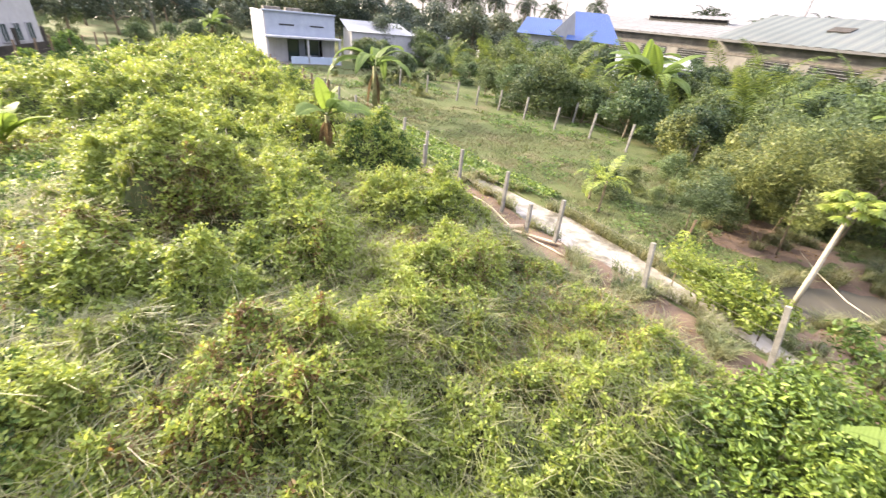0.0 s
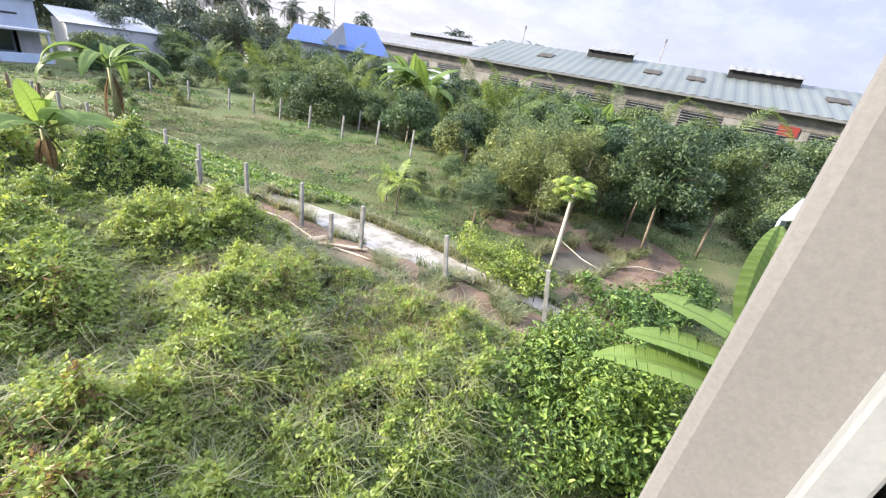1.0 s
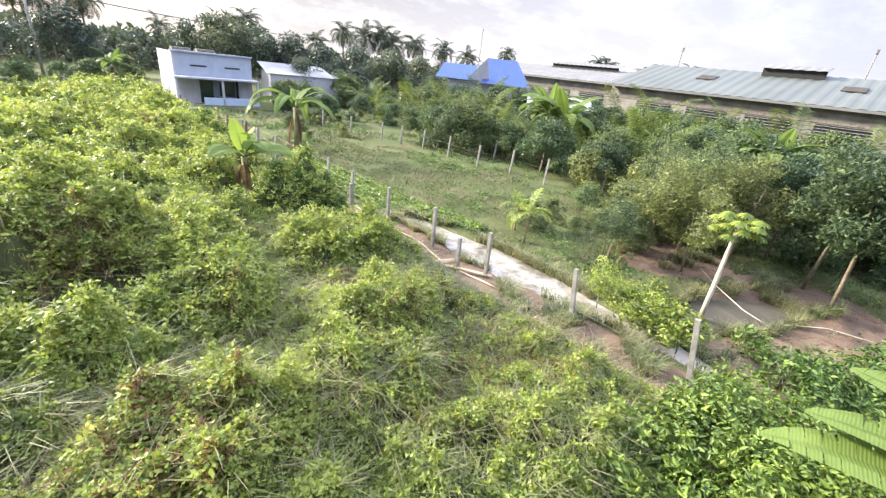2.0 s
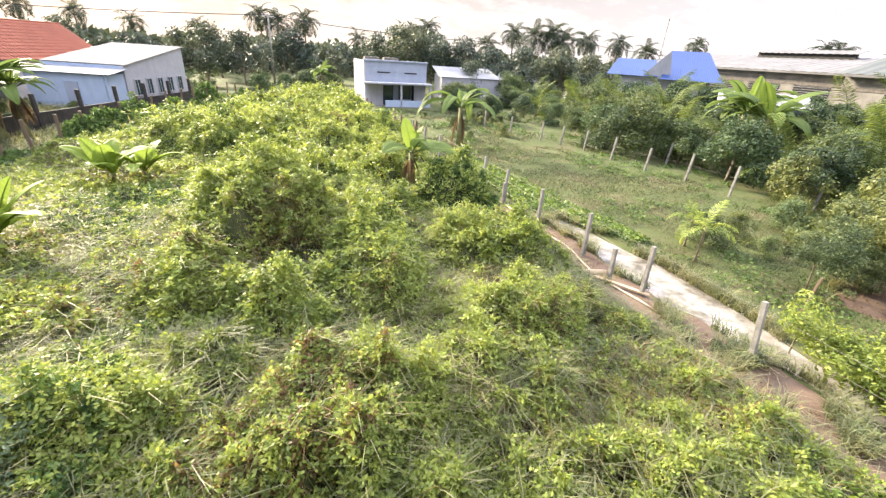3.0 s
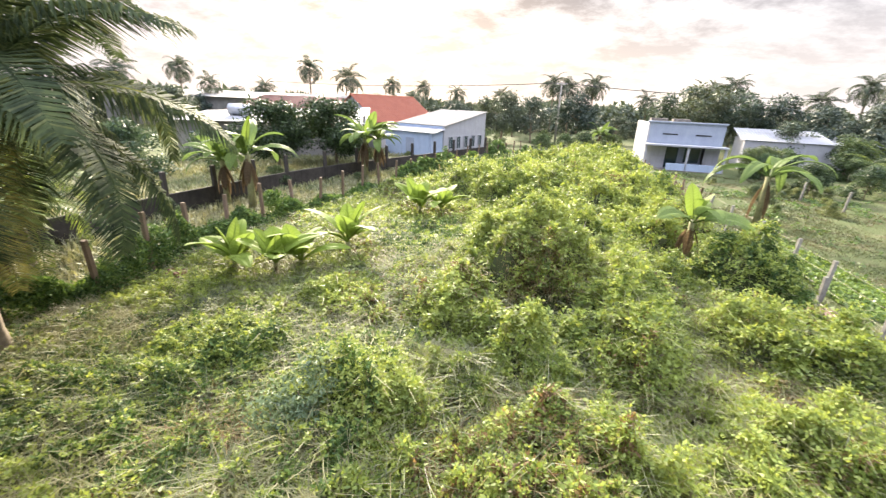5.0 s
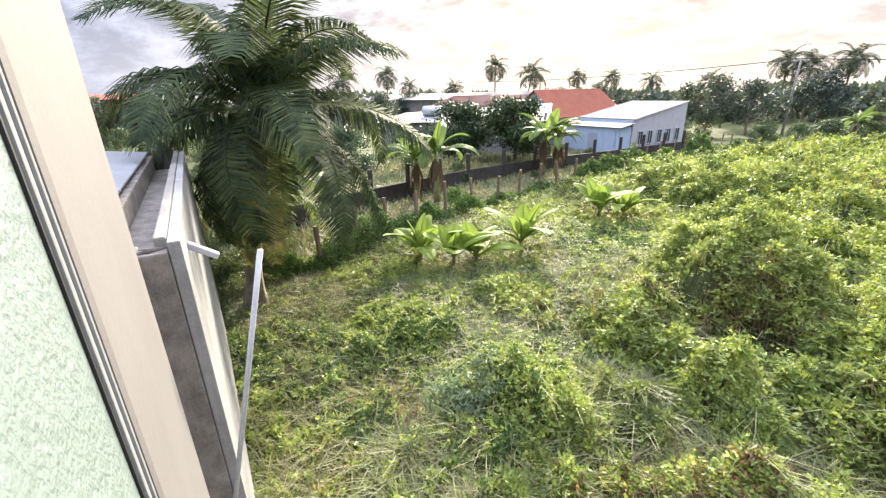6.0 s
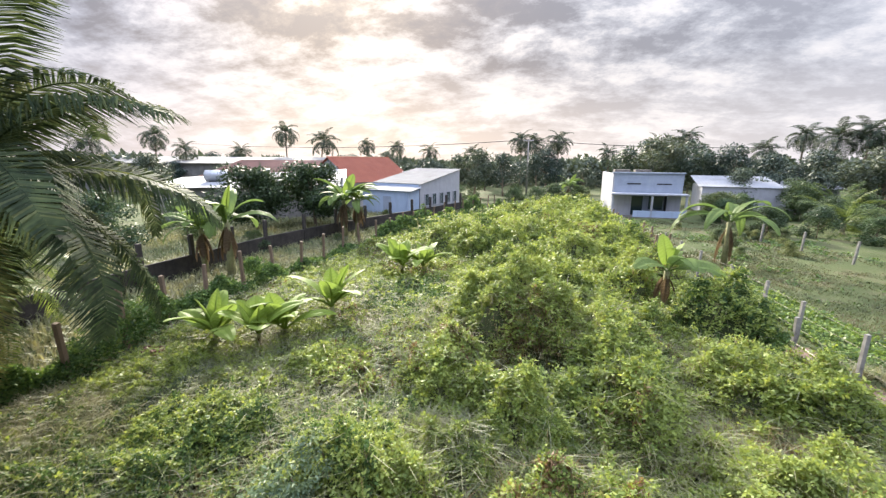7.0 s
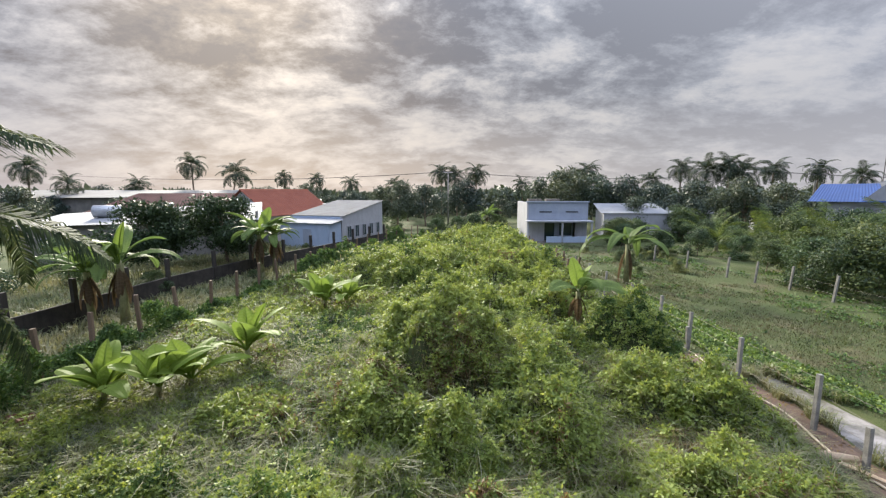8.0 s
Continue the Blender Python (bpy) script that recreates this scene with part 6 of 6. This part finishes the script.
feather = make_tree("tree", 4.0, 1.9, 6500, 0.14, "tree_light", "slender feathery light green tree by the pond", 56, low=0.3, thick=0.045, ratio=0.3, droop=0.5)
plant_copies(feather, [(17.2, 6.6, 0, 0.95), (16.4, 5.0, 90, 0.8), (18.8, 6.0, 200, 1.0), (15.0, 7.4, 30, 0.6), (20.5, 8.0, 80, 1.0), (19.5, 4.3, 170, 1.05), (22.0, 6.4, 300, 1.1)], "feathery trees by the pond")
big = make_tree("tree", 5.2, 2.0, 8500, 0.17, "tree", "leafy green tree on the bare bank by the pond", 57, low=0.38, thick=0.07, ratio=0.35, droop=0.4)
plant_copies(big, [(17.4, 0.9, 0, 0.95), (19.2, 1.8, 100, 0.95), (19.6, -1.2, 220, 0.9), (21.5, 3.4, 40, 0.85)], "leafy trees by the pond")
mango = make_tree("tree", 5.0, 3.6, 12000, 0.24, "tree_dark", "round dark-leaved mango tree in the yard", 58, low=0.3, thick=0.14, clumps=18)
plant_copies(mango, [(-21.6, 31.8, 0, 1.05), (-18.4, 35.8, 70, 1.12)], "dark trees in the yard")

# A leaning papaya beside the pond.
papaya = thing("papaya_tree", Matrix.Translation((13.5, 3.42, 0.0)), "leaning papaya tree with a bare pale trunk", "papaya tree")
top = Vector((0.75, 0.12, 2.8))
part("trunk", tube(bmesh.new(), [(0, 0, -0.2), tuple(top * 0.35 + Vector((0.05, 0, 0))), tuple(top * 0.7), tuple(top)], [0.075, 0.065, 0.055, 0.04], 9), MAT["pale_bark"], papaya, smooth=True)
gp = np.random.default_rng(71)
for i in range(20):
    a = i * 2.4
    d = Vector((math.cos(a), math.sin(a), 0.6 - 0.06 * i))
    end = top + d * (0.42 + 0.02 * (i % 9))
    part("leaf_stalk", tube(bmesh.new(), [tuple(top), tuple(top.lerp(end, 0.6) + Vector((0, 0, 0.05))), tuple(end)], 0.009, 4), MAT["banana_new"], papaya)
    n = 16
    pts = np.tile(np.array(end), (n, 1))
    ang = np.linspace(0, 2 * np.pi, n)
    out = np.stack([np.cos(ang), np.sin(ang), -0.35 + 0 * ang], 1)
    side = np.stack([-np.sin(ang), np.cos(ang), 0 * ang], 1)
    quads("leaf", np.stack([pts, pts + out * 0.15 + side * 0.05, pts + out * 0.27 - [0, 0, 0.07], pts + out * 0.15 - side * 0.05], 1), MAT["vine"], papaya)


branch = thing("fallen_branch", Matrix(), "long bare pale branch fallen across the pond bank", "branch")
part("branch_stem", tube(bmesh.new(), [(16.6, 4.5, 0.35), (15.9, 3.75, 0.2), (15.1, 2.7, 0.06), (14.5, 1.8, 0.1)], [0.008, 0.013, 0.016, 0.01], 6), MAT["pale_bark"], branch, smooth=True)
part("branch_stem", tube(bmesh.new(), [(15.0, 1.7, 0.14), (15.8, 0.8, 0.22), (16.1, 0.0, 0.2), (16.2, -0.8, 0.2)], [0.016, 0.018, 0.015, 0.008], 6), MAT["pale_bark"], branch, smooth=True)


def leafy_mass(name, blobs, n, leaf, mat, label, category, seed, ratio=0.5):
    """A bush of several leafy branches, each on a stem from the ground."""
    g = np.random.default_rng(seed)
    root = thing(name, Matrix(), label, category)
    area = sum(b[3] ** 2 for b in blobs)
    for b in blobs:
        k = int(n * b[3] ** 2 / area)
        p, d = crown_points([b] + [(b[0] + g.normal() * b[3] * 0.6, b[1] + g.normal() * b[3] * 0.6, b[2] + g.normal() * b[3] * 0.35, b[3] * 0.45) for _ in range(4)], k, g)
        v, f = broad_leaves(p, d + [0, 0, 0.35], leaf * (0.5 + 0.9 * g.random(k)), ratio, 0.7, g)
        quads("foliage", v, MAT[mat], root, faces=f)
        foot = Vector((b[0] + 0.15, b[1], float(ground_height(b[0], b[1])) - 0.1))
        part("stem", tube(bmesh.new(), [foot, foot.lerp(Vector(b[:3]), 0.6) + Vector((0.05, 0.03, 0)), Vector(b[:3])], [0.025, 0.02, 0.01], 5), MAT["bark"], root)
    return root


leafy_mass("shrub", [(7.6, 1.6, 0.7, 0.95), (6.7, 2.2, 0.5, 0.8), (8.5, 1.4, 0.9, 0.9), (7.2, 0.4, 0.9, 1.0), (8.4, 0.2, 0.8, 1.0), (6.2, 0.7, 0.7, 0.9), (9.1, 0.7, 0.5, 0.8), (5.5, 1.5, 0.4, 0.7), (6.4, -0.6, 0.9, 1.0)], 20000, 0.105, "bush", "leafy bright green shrub against the building", "shrub", 81, 0.45)
leafy_mass("fence_vine", [(11.2, 5.6, 0.9, 0.55), (11.3, 4.9, 0.6, 0.6), (11.2, 4.3, 0.55, 0.6), (11.0, 3.7, 0.5, 0.55), (10.9, 3.2, 0.8, 0.5), (11.0, 3.9, 1.0, 0.4)], 4200, 0.1, "vine", "green creeper hanging over the ditch", "creeper", 82)
leafy_mass("low_bush", [(12.6, 0.2, 0.35, 0.8), (13.6, -0.5, 0.4, 0.9), (14.6, -0.8, 0.4, 0.8), (11.9, 1.2, 0.3, 0.6), (12.6, 2.0, 0.25, 0.5), (11.2, 0.3, 0.4, 0.7)], 5200, 0.12, "vine_dark", "low dark green bush by the pond", "shrub", 83)
leafy_mass("grey_weed", [(-3.6, 6.6, 1.0, 0.45), (-3.3, 7.1, 1.2, 0.4), (-3.9, 6.2, 0.8, 0.45), (-3.4, 6.3, 0.6, 0.5)], 2200, 0.09, "weed_grey", "tall grey-green weed standing in the plot", "weed", 84, 0.4)

# ---- the building the camera looks out of ----
TURN = -16.5
room = Matrix.Translation((0.06, 1.30, 0)) @ pose(0, 0, 0, 0, 0, TURN)
X0, X1, Z0, Z1, T = -1.145, 1.05, 4.45, 7.1, 0.24


def room_wall(name, x0, y0, z0, x1, y1, z1, mat="beige_wall", label="beige plastered wall"):
    ob = part(name, boxed(x0, y0, z0, x1, y1, z1, 0.03 if name == "wall_north" else 0), MAT[mat])
    ob.matrix_basis = room
    return tagged(ob, label, "wall", kind="structure")


room_wall("wall_north", X1, -T, 0, X1 + 2.6, 0.022, 7.6)
room_wall("wall_north", X0 - 1.6, -T - 0.05, 0, X0, -0.05, 7.6)
room_wall("wall_north", X0, -T, 0, X1, 0, Z0)
room_wall("wall_north", X0, -T, Z1, X1, 0, 7.6)
room_wall("wall_west", X0 - 1.6, -4.2, 0, X0 - 1.4, -T, 7.6)
room_wall("wall_east", X1 + 2.4, -4.2, 0, X1 + 2.6, -T, 7.6)
room_wall("wall_south", X0 - 1.6, -4.4, 0, X1 + 2.6, -4.2, 7.6)
tagged(room_wall("ceiling", X0 - 1.6, -4.4, 7.6, X1 + 2.6, 0, 7.75, "white_wall", "white painted ceiling"), category="ceiling")
tagged(room_wall("floor", X0 - 1.4, -4.2, 3.9, X1 + 2.4, -T, 4.05, "concrete", "grey concrete floor"), category="floor")

window = thing("window_1", room, "white aluminium window with a frosted glass sash", "window", kind="structure")
for a in ((X1 - 0.06, Z0, X1, Z1), (X0, Z0, X0 + 0.018, Z1)):
    part("window_frame", boxed(a[0], -0.235 if a[0] > 0 else -0.085, a[1], a[2], -0.17 if a[0] > 0 else -0.058, a[3], 0.006), MAT["alu"], window)
part("window_frame", boxed(X0 + 0.02, -0.23, Z1 - 0.05, X1 - 0.06, -0.17, Z1, 0.006), MAT["alu"], window)
sash = part("sash", boxed(X0 + 0.02, -0.092, Z0 + 0.02, X0 + 0.05, -0.064, Z1 - 0.06, 0.006), MAT["alu"], window, "white sash frame")
part("gasket", boxed(X0 + 0.05, -0.088, Z0 + 0.08, X0 + 0.066, -0.07, Z1 - 0.1), MAT["gasket"], sash, "black rubber gasket")
pane = part("pane", boxed(X0 + 0.066, -0.083, Z0 + 0.08, X0 + 0.6, -0.076, Z1 - 0.1), MAT["frosted"], sash, "frosted greenish glass pane")

# ---- the lower building next door ----
near_c, far_c = Vector((-3.8, 2.53, 0)), Vector((-10.8, 5.32, 0))
ang = math.degrees(math.atan2(far_c.y - near_c.y, far_c.x - near_c.x))
nb = thing("neighbour_building", Matrix.Translation(near_c) @ pose(0, 0, 0, 0, 0, ang), "lower building with bare concrete parapet gutter and white wall", "building")
LEN = (far_c - near_c).length
part("wall", boxed(0.02, -0.1, 0, LEN, 0.0, 4.98, 0.012), MAT["old_white"], nb, "white painted outer parapet wall")
part("parapet", boxed(0.145, 0.004, 3.9, LEN, 0.1, 5.0, 0.02), MAT["grey_plaster"], nb, "rough cement parapet coping")
part("end_wall", boxed(0.0, 0.004, 0, 0.14, 0.62, 4.9, 0.02), MAT["concrete"], nb, "bare grey concrete end wall")
part("gutter_bed", boxed(0.14, 0.1, 4.3, LEN, 0.52, 4.62), MAT["concrete"], nb, "bare concrete roof gutter")
part("gutter_wall", boxed(0.14, 0.52, 0, LEN, 0.64, 4.92, 0.02), MAT["concrete"], nb)
part("end_stop", boxed(LEN - 0.15, 0.1, 4.6, LEN, 0.52, 5.05, 0.03), MAT["concrete"], nb)
part("roof", corrugated(bmesh.new(), (1.2, 0.6, 4.98), (LEN, 0.6, 4.98), (LEN, 5.5, 5.5), (1.2, 5.5, 5.5), 34), MAT["sheet_white"], nb, "white ribbed sheet roof")
part("body_wall", boxed(0.3, 0.64, 0, LEN, 5.5, 4.6), MAT["grey_plaster"], nb)
part("spout", boxed(-0.05, -0.3, -0.03, 0.05, 0.0, 0.03, 0.008), MAT["white_wall"], nb, "short white rain spout").matrix_basis = pose(0.75, -0.1, 4.72, 35, 0, 0)
gm = random.Random(12)
for i in range(5):
    ob = part("mortar_lump", boxed(-0.1, -0.06, -0.02, 0.1, 0.06, 0.02, 0.015), MAT["concrete"], nb)
    ob.matrix_basis = pose(0.1 + 0.04 * gm.random(), 0.08 + 0.45 * gm.random(), 4.9, gm.uniform(-15, 15), gm.uniform(-15, 15), gm.uniform(0, 180))
stand_pipe = thing("steel_pipe", Matrix(), "thin grey steel pipe standing against the building", "pipe")
part("pipe", tube(bmesh.new(), [(-3.28, 2.3, 0), (-3.22, 2.33, 2.6), (-2.76, 2.78, 5.07)], 0.021, 10), MAT["galv"], stand_pipe, smooth=True)

# ---- the roof edge on the other side ----
awning = thing("roof_edge", Matrix.Translation((8.3, -0.6, 0)) @ pose(0, 0, 0, 0, 0, TURN), "pale blue sheet roof edge with a white gutter", "roof")
part("sheet", corrugated(bmesh.new(), (0, -2.6, 4.7), (0, 0, 4.5), (3.0, 0, 4.5), (3.0, -2.6, 4.7), 8), MAT["sheet_white"], awning)
part("fascia", boxed(0.0, -0.04, 4.2, 3.0, 0.0, 4.49), MAT["blue_wall"], awning, "pale blue fascia board")
part("support_pipe", tube(bmesh.new(), [(1.6, -1.2, 0), (1.6, -1.2, 4.55)], 0.045, 8), MAT["galv"], awning)

# ---- brick rubble and sticks ----
gb = random.Random(3)
pile = thing("brick_pile", pose(-11.0, 11.2, 0), "small heap of old red bricks in the weeds", "bricks")
for i in range(14):
    ob = part("brick", boxed(-0.1, -0.05, -0.03, 0.1, 0.05, 0.03, 0.006), MAT["brick"], pile)
    ob.matrix_basis = pose(gb.uniform(-0.4, 0.4), gb.uniform(-0.22, 0.22), 0.3 + 0.1 * gb.random(), gb.uniform(-30, 30), gb.uniform(-30, 30), gb.uniform(0, 180))
stick = thing("stake", pose(-1.35, 4.05, 0, 2, 3, 0), "thin dark stake standing in the weeds", "stake")
part("stake_shaft", tube(bmesh.new(), [(0, 0, 0), (0, 0, 2.0)], [0.03, 0.022], 7), MAT["wood"], stick)
